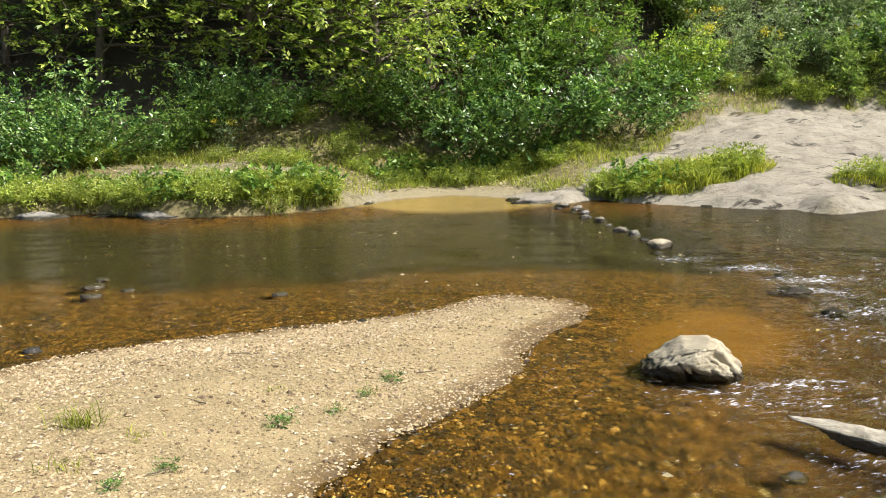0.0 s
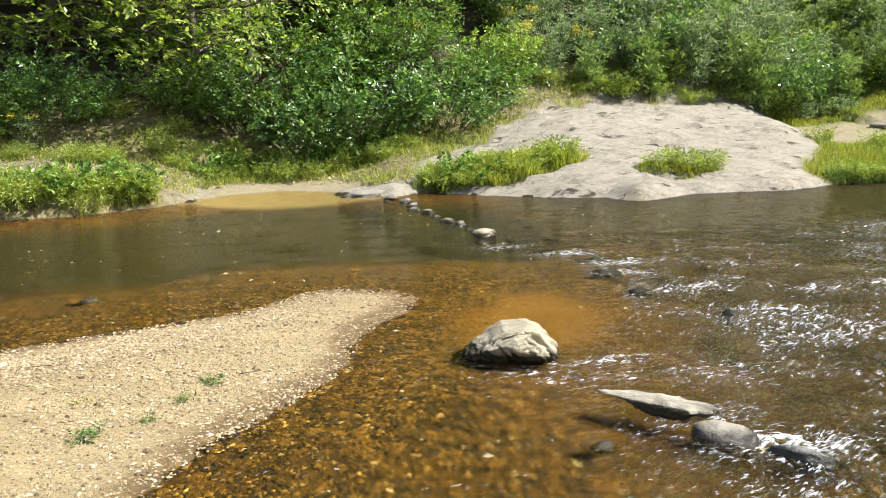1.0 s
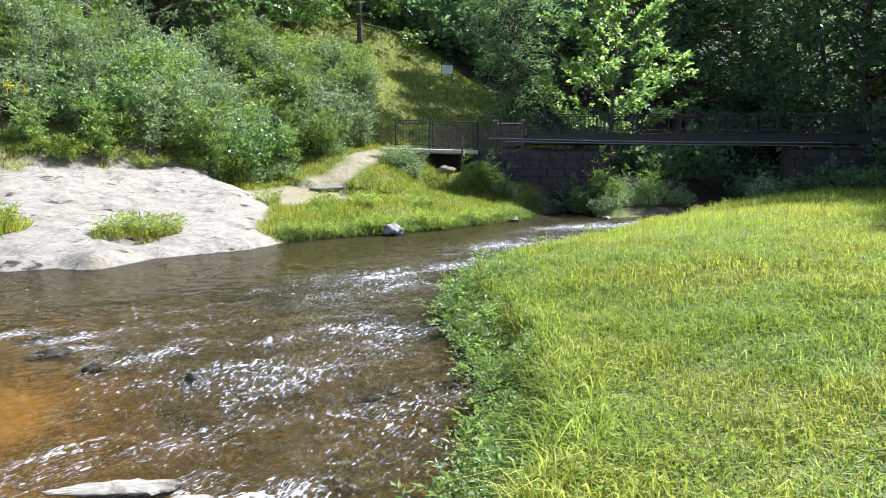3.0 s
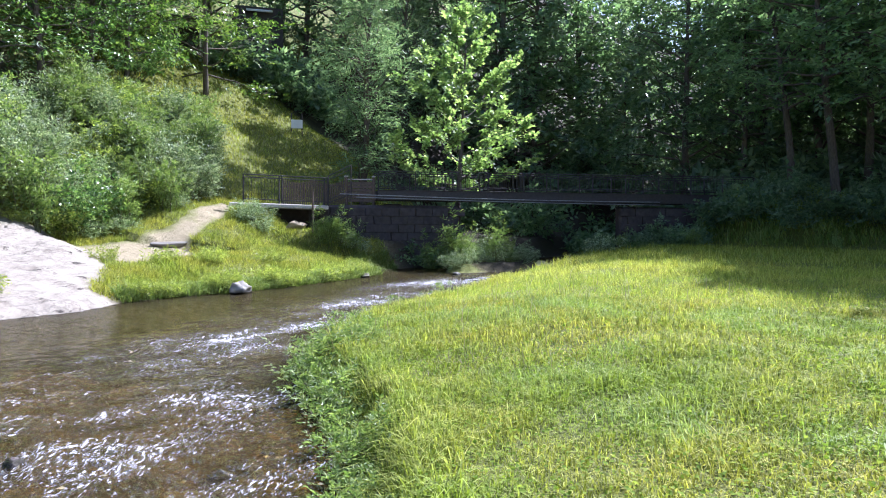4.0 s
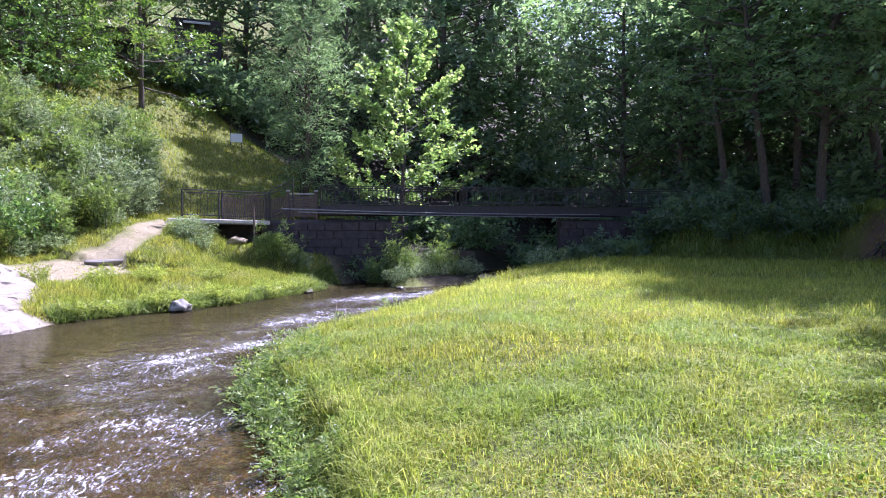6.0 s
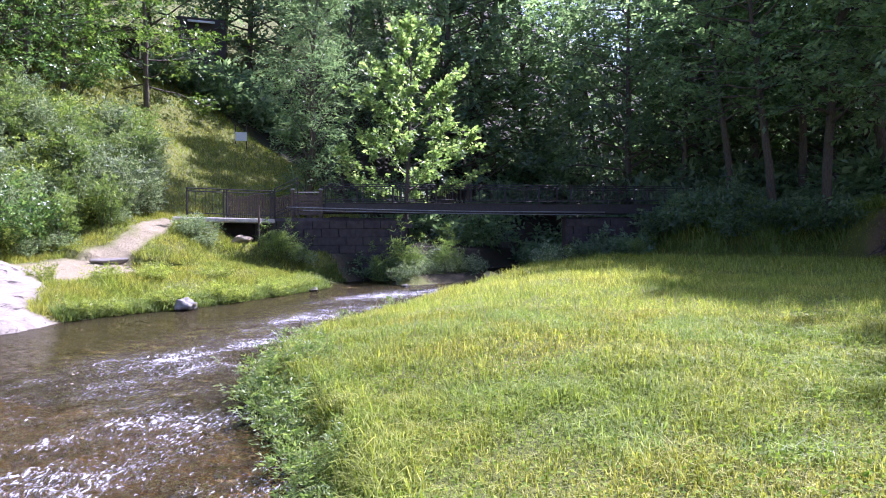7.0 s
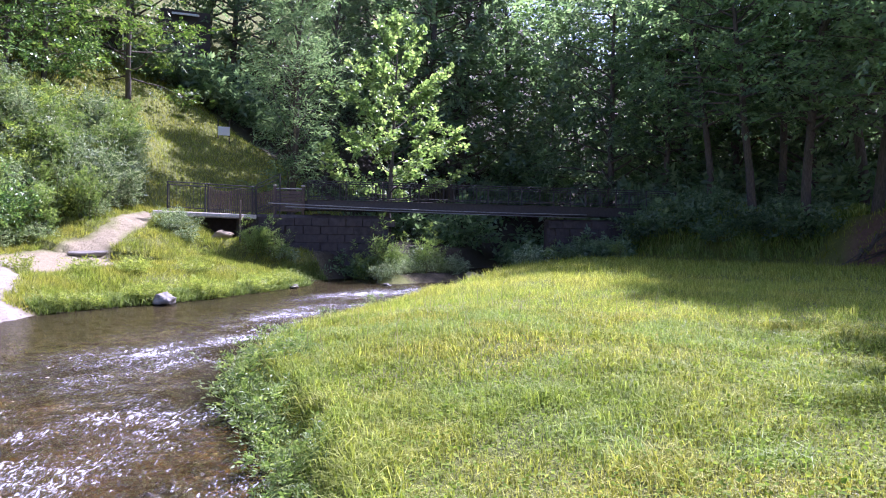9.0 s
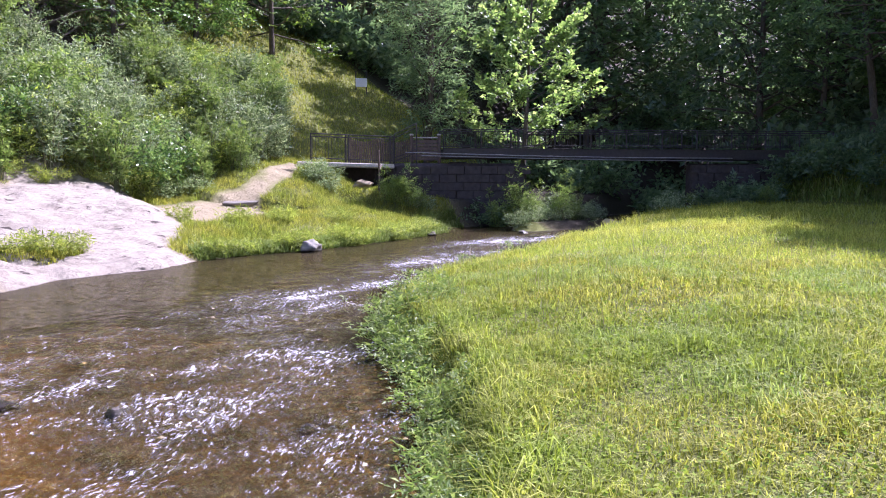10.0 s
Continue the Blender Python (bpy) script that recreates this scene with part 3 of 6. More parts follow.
# ---- the stream ----
def water_material():
    m, n, l, p = material("stream_water")
    att = n.new("ShaderNodeAttribute")
    att.attribute_name = "foam_glint"
    turn = n.new("ShaderNodeMapping")  # along the current
    turn.vector_type = "TEXTURE"
    turn.inputs["Rotation"].default_value = (0, 0, radians(16))
    l.new(n.new("ShaderNodeNewGeometry").outputs["Position"], turn.inputs["Vector"])

    def current(along, over):
        mp = n.new("ShaderNodeMapping")
        mp.inputs["Scale"].default_value = (along, over, 1)
        l.new(turn.outputs["Vector"], mp.inputs["Vector"])
        return mp.outputs["Vector"]

    v = current(0.75, 1.7)
    a, b, c = noise_node(n, l, 5.0, 3, 0.5, v, 0.9), noise_node(n, l, 15, 3, 0.55, v, 0.8), noise_node(n, l, 48, 3, 0.6, v, 0.6)
    h = mix(n, l, 0.45, mix(n, l, 0.5, a.outputs["Fac"], b.outputs["Fac"]), c.outputs["Fac"])
    sep = n.new("ShaderNodeSeparateColor")
    l.new(att.outputs["Color"], sep.inputs["Color"])
    bm_ = n.new("ShaderNodeBump")
    bm_.inputs["Distance"].default_value = 0.12
    l.new(h, bm_.inputs["Height"])
    l.new(sep.outputs["Red"], bm_.inputs["Strength"])
    clear = n.new("ShaderNodeBsdfRefraction")
    clear.inputs["Color"].default_value = (0.8, 0.7, 0.36, 1)
    clear.inputs["IOR"].default_value, clear.inputs["Roughness"].default_value = 1.33, 0.0
    shine = n.new("ShaderNodeBsdfGlossy")
    fres = n.new("ShaderNodeFresnel")
    fres.inputs["IOR"].default_value = 1.33
    gl = n.new("ShaderNodeMapRange")
    gl.inputs["To Min"].default_value, gl.inputs["To Max"].default_value = 0.38, 1.0
    l.new(sep.outputs["Red"], gl.inputs["Value"])
    gloss = n.new("ShaderNodeMath")
    gloss.operation = "MULTIPLY"
    l.new(fres.outputs["Fac"], gloss.inputs[0])
    l.new(gl.outputs["Result"], gloss.inputs[1])
    for node in (clear, shine, fres):
        l.new(bm_.outputs["Normal"], node.inputs["Normal"])
    surface = n.new("ShaderNodeMixShader")
    l.new(gloss.outputs[0], surface.inputs["Fac"])
    l.new(clear.outputs["BSDF"], surface.inputs[1])
    l.new(shine.outputs["BSDF"], surface.inputs[2])
    # diffuse lilac-white dashes: broken water, plus sun and sky glints painted on
    foam_glint = n.new("ShaderNodeBsdfDiffuse")
    foam_glint.inputs["Color"].default_value = (0.72, 0.73, 0.78, 1)
    sp = noise_node(n, l, 32, 4, 0.62, current(0.5, 1.5), 0.8)
    add = n.new("ShaderNodeMath")
    add.operation = "MULTIPLY_ADD"
    l.new(sep.outputs["Green"], add.inputs[0])
    add.inputs[1].default_value = 0.2
    l.new(sp.outputs["Fac"], add.inputs[2])
    th = n.new("ShaderNodeMapRange")
    th.inputs["From Min"].default_value, th.inputs["From Max"].default_value = 0.65, 0.85
    th.inputs["To Max"].default_value = 0.9
    l.new(add.outputs[0], th.inputs["Value"])
    rg = n.new("ShaderNodeMapRange")
    rg.inputs["To Min"].default_value, rg.inputs["To Max"].default_value = 0.0, 0.07
    l.new(sep.outputs["Red"], rg.inputs["Value"])
    l.new(rg.outputs["Result"], shine.inputs["Roughness"])
    ms = n.new("ShaderNodeMixShader")
    l.new(th.outputs["Result"], ms.inputs["Fac"])
    l.new(surface.outputs["Shader"], ms.inputs[1])
    l.new(foam_glint.outputs["BSDF"], ms.inputs[2])
    l.new(ms.outputs["Shader"], n["Material Output"].inputs["Surface"])
    return m


wx = spaced([(-60, -6, 1.5), (-6, 0.6, 0.15), (0.6, 5.5, 0.03), (5.5, 10, 0.05), (10, 16, 0.1), (16, 34, 0.22), (34, 70, 2)])
wy = spaced([(1.2, 1.9, 0.1), (1.9, 6, 0.03), (6, 9, 0.05), (9, 12, 0.11), (12, 18, 0.2)])
WX, WY = np.meshgrid(wx, wy)


def riffle(x, y):
    """How lively the water runs: still in the pool, broken over the weir and down the riffle."""
    weir = np.interp(y, [2.2, 3.2, 4.5, 6.0, 7.0, 8.5, 11, 14], [0.7, 0.8, 1.3, 2.1, 2.5, 2.3, 2.2, 2.1])
    r = smooth_step((x - weir) / 1.2) * smooth_step((9.6 - y + 0.25 * np.clip(x - 5, 0, 12)) / 2.5)
    r = np.maximum(r, 0.55 * np.exp(-((x - 1.9) ** 2 + (y - 3.9) ** 2) / 0.8))
    return np.clip(r * (0.75 + 0.35 * value_noise(x, y * 2, 1.6, 11)), 0, 1)


live = riffle(WX, WY)
near_in = smooth_step((7 - WX) / 2) * smooth_step((7.5 - WY) / 2)
mid_in = smooth_step((12 - WX) / 3) * smooth_step((10.5 - WY) / 2)


def chop(x, y, size, seed):
    """Sharp-crested ripples: 0 in the troughs, 1 on the crests."""
    return 1 - np.abs(value_noise(x, y, size, seed))


WZ = 0.03 * value_noise(WX + 0.3 * WY, WY * 1.5, 0.6, 21) + 0.055 * (chop(WX - 0.4 * WY, WY * 1.2, 0.34, 22) - 0.6) * (1 - 0.35 * near_in)
WZ += 0.05 * mid_in * (chop(WX + 0.2 * WY, WY * 1.1, 0.16, 24) - 0.6) * (1 - 0.3 * near_in) + 0.038 * near_in * (chop(WX + 0.5 * WY, WY * 1.1, 0.085, 25) - 0.6)
WZ *= live
WZ += 0.0016 * value_noise(WX, WY * 1.6, 0.4, 23)
# broken water and painted glints: white on the crests where it runs fast, thickest over the weir stones
rush = np.zeros_like(WX)
for fx, fy, sx, sy, amount in ((2.35, 8.5, 0.4, 0.2, 0.9), (2.95, 7.9, 0.45, 0.2, 1.0), (3.35, 7.3, 0.5, 0.25, 0.9), (3.15, 6.85, 0.35, 0.15, 0.9), (1.75, 4.3, 0.35, 0.1, 0.9),
                               (1.6, 4.0, 0.5, 0.2, 0.6), (2.2, 2.9, 0.3, 0.15, 1.0), (2.05, 2.95, 0.15, 0.1, 0.9), (9.5, 7.9, 1.6, 0.35, 0.75), (5.0, 4.9, 1.2, 0.5, 0.4), (14.5, 9.4, 2.5, 0.7, 0.6),
                               (19, 10.8, 2.5, 1.0, 0.85), (30, 10.8, 1.5, 0.6, 0.9), (3.4, 5.9, 0.5, 0.2, 0.5), (7.4, 7.2, 1.1, 0.4, 0.7), (1.3, 4.2, 0.4, 0.08, 0.7), (2.0, 3.3, 0.5, 0.15, 0.5)):
    rush = np.maximum(rush, amount * np.exp(-((WX - fx) / sx) ** 2 - ((WY - fy) / sy) ** 2))
patch = np.clip(0.55 + 0.6 * value_noise(WX, WY * 1.6, 0.9, 26) + 0.35 * value_noise(WX, WY * 1.6, 0.3, 27), 0, 1.2)
speed = np.clip(live * patch * 0.75 + rush + 0.05 * patch, 0, 1.3)
crest = np.where(near_in > 0.5, 0.45 * chop(WX + 0.2 * WY, WY * 1.1, 0.16, 24) + 0.55 * chop(WX + 0.5 * WY, WY * 1.1, 0.085, 25),
                 np.where(mid_in > 0.4, 0.5 * chop(WX - 0.4 * WY, WY * 1.2, 0.34, 22) + 0.5 * chop(WX + 0.2 * WY, WY * 1.1, 0.16, 24), chop(WX - 0.4 * WY, WY * 1.2, 0.34, 22)))
foam_glint = np.clip(speed * 0.75 + 0.5 * smooth_step((crest - 0.78) / 0.15) * speed, 0, 1.4)
k = np.arange(len(wx) * len(wy)).reshape(len(wy), len(wx))
wq = np.stack([k[:-1, :-1], k[:-1, 1:], k[1:, 1:], k[1:, :-1]], -1).reshape(-1, 4)
wet = (edge_distance(WX, WY, SHORE) < 0.5).ravel()
wq = wq[wet[wq].any(1)]
water_me = mesh_np("water", np.stack([WX, WY, WZ], -1).reshape(-1, 3), wq, True, water_material())
wa = water_me.color_attributes.new("foam_glint", "FLOAT_COLOR", "POINT")
wa.data.foreach_set("color", np.stack([0.14 + 0.86 * live, foam_glint, foam_glint * 0, foam_glint * 0 + 1], -1).astype(np.float32).ravel())
water = tagged(new("water", water_me), "clear shallow amber stream with a sparkling riffle and a dark pool", "water", kind="structure")
water.visible_shadow = False


# ---- stones ----
def rock_mesh(name, size, seed, mat, detail=3, rough=0.22, flat_top=None, ridges=0.0):
    """A weathered rock: a sphere broken by noise, cut by facets."""
    r = np.random.default_rng(seed)
    bm = bmesh.new()
    bmesh.ops.create_icosphere(bm, subdivisions=detail, radius=1.0)
    planes = [(Vector(r.normal(0, 1, 3)).normalized(), r.uniform(0.62, 0.92)) for _ in range(9)]
    off = Vector(r.uniform(-50, 50, 3))
    for v in bm.verts:
        p = v.co.copy()
        for nrm, far in planes:
            s = p.dot(nrm)
            if s > far:
                p -= nrm * (s - far) * 0.85
        p *= 1 + rough * noise.noise(p * 1.6 + off) + 0.4 * rough * noise.noise(p * 4.2 + off) + 0.2 * rough * noise.noise(p * 10 + off)
        if ridges:
            p *= 1 + ridges * (abs(noise.noise(Vector((p.x * 3.5, p.y * 3.5, p.z * 1.2)) + off)) - 0.2)
        if flat_top is not None and p.z > flat_top:
            p.z = flat_top + (p.z - flat_top) * 0.12
        v.co = Vector((p.x * size[0], p.y * size[1], p.z * size[2]))
    return from_bm(name, bm, mat, True)


def stone(name, me, at, turn, label, category="stone", group=""):
    ob = new(name, me)
    ob.matrix_basis = pose(*at, *turn)
    return tagged(ob, label, category, group)


def craggy(name, size, seed, mat, profile):
    """A broken boulder: height follows a profile along its length, split by slanting clefts into ribs, undercut at the foot."""
    r = np.random.default_rng(seed)
    bm = bmesh.new()
    bmesh.ops.create_icosphere(bm, subdivisions=6, radius=1.0)
    planes = [(Vector(r.normal(0, 1, 3)).normalized(), r.uniform(0.55, 0.8)) for _ in range(13)]
    off = Vector(r.uniform(-50, 50, 3))
    for v in bm.verts:
        p = v.co.copy()
        for nrm, far in planes:
            over = p.dot(nrm) - far
            if over > 0:
                p -= nrm * over * 0.92
        p *= 1 + 0.14 * noise.noise(p * 1.9 + off) + 0.10 * (abs(noise.noise(p * 3.1 + off)) - 0.2)
        top = float(np.interp(p.x, profile[0], profile[1]))
        p.z = p.z * top if p.z > 0 else p.z
        slant = Vector((p.x * 5.0 + 2.4 * p.z + 0.5 * noise.noise(p * 2.5 + off), p.y * 2.2, p.z * 0.5)) + off
        cleft = max(0.0, 0.11 - abs(noise.noise(slant))) / 0.11
        fine = max(0.0, 0.07 - abs(noise.noise(slant * 2.3 + Vector((9, 3, 1))))) / 0.07
        low = 1 - min(1.0, max(0.0, p.z / max(0.3, 0.8 * top)))
        out = Vector((p.x, p.y, 0.25 * p.z))
        p -= out * (0.34 * cleft * (0.3 + low) + 0.1 * fine)
        if 0 < p.z < 0.34:
            p -= Vector((p.x, p.y, 0)) * 0.16 * (1 - p.z / 0.34)
        p *= 1 + 0.045 * noise.noise(p * 6 + off) + 0.03 * noise.noise(p * 14 + off) + 0.015 * noise.noise(p * 30 + off)
        if p.z > 0.76 * top:
            p.z = 0.76 * top + (p.z - 0.76 * top) * 0.35
        v.co = Vector((p.x * size[0], p.y * size[1], p.z * size[2]))
    return from_bm(name, bm, mat, True)


def slab_mesh(name, size, seed, mat):
    """A split slab: a flat top of broken outline, pointed at one end, its sides cut back underneath."""
    r = np.random.default_rng(seed)
    outline = [(-1.0, 0.05), (-0.8, 0.35), (-0.45, 0.7), (0.0, 0.95), (0.45, 0.9), (0.85, 0.75), (1.0, 0.2), (0.92, -0.35), (0.6, -0.75), (0.25, -0.6), (-0.1, -0.72), (-0.5, -0.45), (-0.8, -0.3)]
    rim = []
    for (ax, ay), (bx, by) in zip(outline, outline[1:] + outline[:1]):
        for t in (0, 0.33, 0.67):
            rim.append((ax + (bx - ax) * t + r.normal(0, 0.018), ay + (by - ay) * t + r.normal(0, 0.05)))
    bm = bmesh.new()
    rings = []
    for scale, z in ((0.0, 1.0), (0.5, 1.0), (0.93, 0.97), (1.0, 0.8), (0.9, 0.2), (0.62, -0.1), (0.5, -2.0)):
        if scale == 0.0:
            rings.append([bm.verts.new((0, 0, size[2]))])
            continue
        ring = []
        for x, y in rim:
            deep = 0.35 + 0.65 * min(1.0, (x + 1.0) / 0.9)
            dz = z if z > 0.7 else 0.8 - (0.8 - z) * deep
            ring.append(bm.verts.new((x * scale * size[0], y * scale * size[1] + 0.1 * (1 - scale) * size[1], (dz + 0.14 * r.normal() * (z < 0.9) + 0.05 * r.normal()) * size[2])))
        rings.append(ring)
    n = len(rim)
    for k in range(n):
        bm.faces.new((rings[0][0], rings[1][k], rings[1][(k + 1) % n]))
        for a, b in zip(rings[1:], rings[2:]):
            bm.faces.new((a[k], b[k], b[(k + 1) % n], a[(k + 1) % n]))
    bm.faces.new(rings[-1][::-1])
    bmesh.ops.recalc_face_normals(bm, faces=bm.faces[:])
    return from_bm(name, bm, mat, False)


stone("boulder", craggy("boulder", (0.46, 0.3, 0.27), 5, STONE_BOULDER, ([-0.85, -0.6, -0.3, 0.0, 0.35, 0.5, 0.7, 0.85], [0.12, 0.28, 0.55, 0.98, 1.08, 1.0, 0.68, 0.4])), (1.22, 4.6, -0.025), (0, 0, -12), "pale craggy boulder with a wet dark foot in the stream", "boulder")
stone("stone_slab", slab_mesh("slab", (0.32, 0.095, 0.036), 9, STONE_SLAB), (1.71, 3.4, 0.045), (3, 1, -41), "long flat pale stone slab lying in the stream", "stone")
stone("wet_rock", rock_mesh("wet_rock", (0.17, 0.11, 0.09), 14, STONE_WET, 4, 0.18), (1.9, 3.06, -0.02), (0, 0, -40), "rounded grey wet rock beside the slab", "rock")
stone("wet_rock", rock_mesh("wet_rock_low", (0.17, 0.09, 0.05), 15, STONE_WET, 4, 0.18), (2.13, 2.76, -0.005), (0, 4, -35), "low wet rock washed by the riffle", "rock")
stone("wet_rock", rock_mesh("mossy_rock", (0.08, 0.06, 0.035), 16, STONE_WET, 3, 0.2), (1.28, 3.12, -0.03), (0, 0, 30), "small wet rock with green algae at the waterline", "rock")
pale_flat = rock_mesh("pale_flat_stone", (0.2, 0.14, 0.09), 28, STONE_PALE, 3, 0.3, 0.6)
river = [rock_mesh("river_stone", (0.16, 0.12, 0.085), s, STONE_GREY, 3, 0.35) for s in (21, 22, 23, 25, 26)]
stone("pale_river_stone", rock_mesh("pale_river_stone", (0.17, 0.13, 0.1), 24, STONE_PALE, 4, 0.2), (2.37, 9.32, 0.03), (0, 0, 20), "pale rounded stone in the line across the stream", "stone", "stones in the stream")
weir = [(2.12, 11.75, 1.0, 80, 0.0), (1.98, 12.15, 0.7, 10, 0.02), (2.02, 13.2, 1.0, 60, 0.03), (1.85, 13.75, 0.9, 0, 0.03), (2.2, 10.7, 0.9, 130, 0.02),
        (2.3, 10.35, 0.8, 50, 0.01), (1.9, 12.9, 0.6, 110, 0.0), (2.15, 11.3, 0.55, 20, 0.0), (2.32, 9.9, 0.6, 90, 0.0), (1.75, 13.5, 0.6, 40, 0.0), (2.05, 12.4, 0.5, 75, 0.0), (2.6, 8.9, 0.5, 15, -0.01), (2.05, 12.7, 0.7, 20, 0.02), (2.95, 6.85, 1.1, 15, -0.02), (2.9, 5.98, 0.75, 0, 0.0), (3.22, 5.12, 0.65, 40, 0.0), (2.25, 8.9, 0.8, 70, -0.02),
        (2.4, 8.5, 0.9, 0, -0.05), (2.8, 8.1, 1.0, 140, -0.06), (3.2, 7.6, 0.9, 30, -0.06), (-3.25, 5.22, 0.5, 0, 0.0), (-0.95, 5.9, 0.22, 10, 0.02), (19.8, 13.7, 1.4, 20, 0.05), (22.5, 12.0, 1.3, 70, 0.0), (28.6, 11.1, 1.6, 10, 0.05)]
for i, (x, y, s, turn, up) in enumerate(weir):
    ob = stone("river_stone", river[i % 5], (x, y, up - 0.03 * s), (0, 0, turn), "grey stone breaking the surface of the stream", "stone", "stones in the stream")
    ob.scale = (s, s, s)
for x, y, s, turn in ((-3.6, 6.95, 0.55, 0), (-3.75, 7.35, 0.65, 60), (-3.8, 7.7, 0.5, 130), (-3.35, 7.2, 0.35, 20), (-1.83, 6.93, 0.42, 30)):
    ob = stone("pale_shallow_stone", pale_flat, (x, y, 0.0), (0, 0, turn), "small pale grey stone in the shallows", "stone", "stones in the shallows")
    ob.scale = (s, s, s)
shelf = [rock_mesh("shelf_stone", (0.34, 0.2, 0.17), q, STONE_SHELF, 4, 0.4) for q in (61, 62, 63)]
for i, (x, y, s, turn) in enumerate([(-7.3, 13.2, 1.5, 10), (-6.2, 13.5, 1.1, 70), (-5.2, 13.0, 1.6, 165), (-4.2, 12.95, 0.8, 20), (-2.5, 13.75, 1.0, 50), (-1.75, 14.9, 1.1, 70), (1.5, 14.55, 1.7, 15), (1.15, 15.1, 1.2, 70),
                                    (3.5, 14.15, 0.9, 140), (4.4, 13.5, 0.8, 160), (10.6, 13.45, 0.8, 20), (16.4, 13.45, 0.7, 100), (5.2, 12.95, 0.45, 20), (5.75, 12.4, 0.5, 80), (6.3, 12.4, 0.4, 140), (6.9, 12.65, 0.5, 10), (7.6, 12.85, 0.4, 60), (8.2, 12.85, 0.55, 120), (8.9, 12.85, 0.45, 30), (9.6, 13.0, 0.5, 90), (10.1, 13.2, 0.4, 150)]):
    ob = stone("shelf_stone", shelf[i % 3], (x, y, -0.05), (0, 0, turn), "grey weathered stone at the edge of the far bank", "stone", "stones along the far bank")
    ob.scale = (s, s * 0.9, s * 0.55)
stone("flat_slab", slab_mesh("flat_slab", (0.8, 0.35, 0.04), 33, STONE_GREY), (21.3, 10.4, -0.02), (0, 0, -55), "low flat slab awash below the islet", "stone")
stone("pale_river_stone", rock_mesh("islet_stone", (0.4, 0.3, 0.22), 34, STONE_PALE, 4, 0.25), (27.5, 11.0, 0.06), (0, 0, 15), "pale stone at the tip of the islet", "stone")
stone("pale_river_stone", rock_mesh("tongue_stone", (0.34, 0.26, 0.22), 27, STONE_SHELF, 4, 0.3), (13.75, 13.05, 0.08), (0, 6, 25), "pale blocky stone with a dark side at the tongue of grass", "stone")
BANK_X, BANK_Y = 21.75, 18.05
stone("bank_boulder", rock_mesh("bank_boulder", (0.38, 0.32, 0.2), 31, STONE_PALE, 4, 0.25), (BANK_X, BANK_Y, ground_at(BANK_X, BANK_Y) + 0.12), (0, 0, -30), "pale boulder below the landing", "boulder")
stone("path_step", rock_mesh("path_step", (0.7, 0.2, 0.14), 32, STONE_GREY, 4, 0.12, 0.5), (16.85, 18.78, 1.0), (0, 0, -16), "flat stone step on the sandy path", "step")


# ---- footbridge and landing ----
P0, P1 = Vector((21.06, 19.87, 2.4)), Vector((23.0, 17.6, 2.3))
along = (P1 - P0).normalized()
along.z = 0
across = Vector((-along.y, along.x, 0)).normalized()
if across.x < 0:
    across = -across


def bar_between(name, a, b, thick, mat, parent, label="", high=None):
    """A straight bar of rectangular section from a to b."""
    a, b = Vector(a), Vector(b)
    d = b - a
    me = box_mesh(name, d.length, thick, high or thick, mat, min(thick, high or thick) * 0.2)
    ob = part(name, me, parent, label)
    ob.matrix_basis = Matrix.Translation((a + b) / 2) @ d.to_track_quat("X", "Z").to_matrix().to_4x4()
    return ob


landing = thing("landing", label="concrete landing of the footbridge with a dark iron railing", category="landing")
bar_between("deck", P0 + across * 0.9 - along * 0.5 - Vector((0, 0, 0.08)), P1 + across * 0.9 + along * 0.05 - Vector((0, 0, 0.08)), 1.8, CONCRETE, landing, "pale concrete slab", 0.16)
for f in (0.25, 0.85):
    c = P0.lerp(P1, f) + across * 0.9
    bar_between("pier", (c.x, c.y, ground_at(c.x, c.y) - 0.3), (c.x, c.y, c.z - 0.16), 0.35, WALL_STONE, landing)
rail = thing("iron_railing", label="dark iron railing with thin pickets along the landing", category="railing")
for f in (0.0, 0.42, 0.455, 0.96, 1.0):
    a = P0.lerp(P1, f)
    bar_between("post", a, a + Vector((0, 0, 1.02)), 0.05, IRON, rail)
for z in (0.12, 0.9, 1.0):
    bar_between("rail", P0 + Vector((0, 0, z)), P1 + Vector((0, 0, z)), 0.035, IRON, rail)
for i in range(26):
    a = P0.lerp(P1, (i + 0.5) / 26)
    bar_between("picket", a + Vector((0, 0, 0.12)), a + Vector((0, 0, 0.88)), 0.011, IRON, rail)
fence = thing("slat_fence", label="brown slatted fence along the back of the landing", category="fence")
F0, F1 = Vector((22.77, 19.56, 2.42)), Vector((24.2, 17.76, 2.5))
for i in range(34):
    a = F0.lerp(F1, i / 33)
    dip = 0.14 * math.sin(math.pi * ((i / 33 * 2) % 1))
    bar_between("slat", a + Vector((0, 0, -0.1)), a + Vector((0, 0, 0.9 - 0.004 * i - dip)), 0.055, SLAT, fence, "", 0.02)
for z in (0.2, 0.6):
    bar_between("rail", F0 + Vector((0, 0, z)) + across * 0.03, F1 + Vector((0, 0, z)) + across * 0.03, 0.03, SLAT, fence)
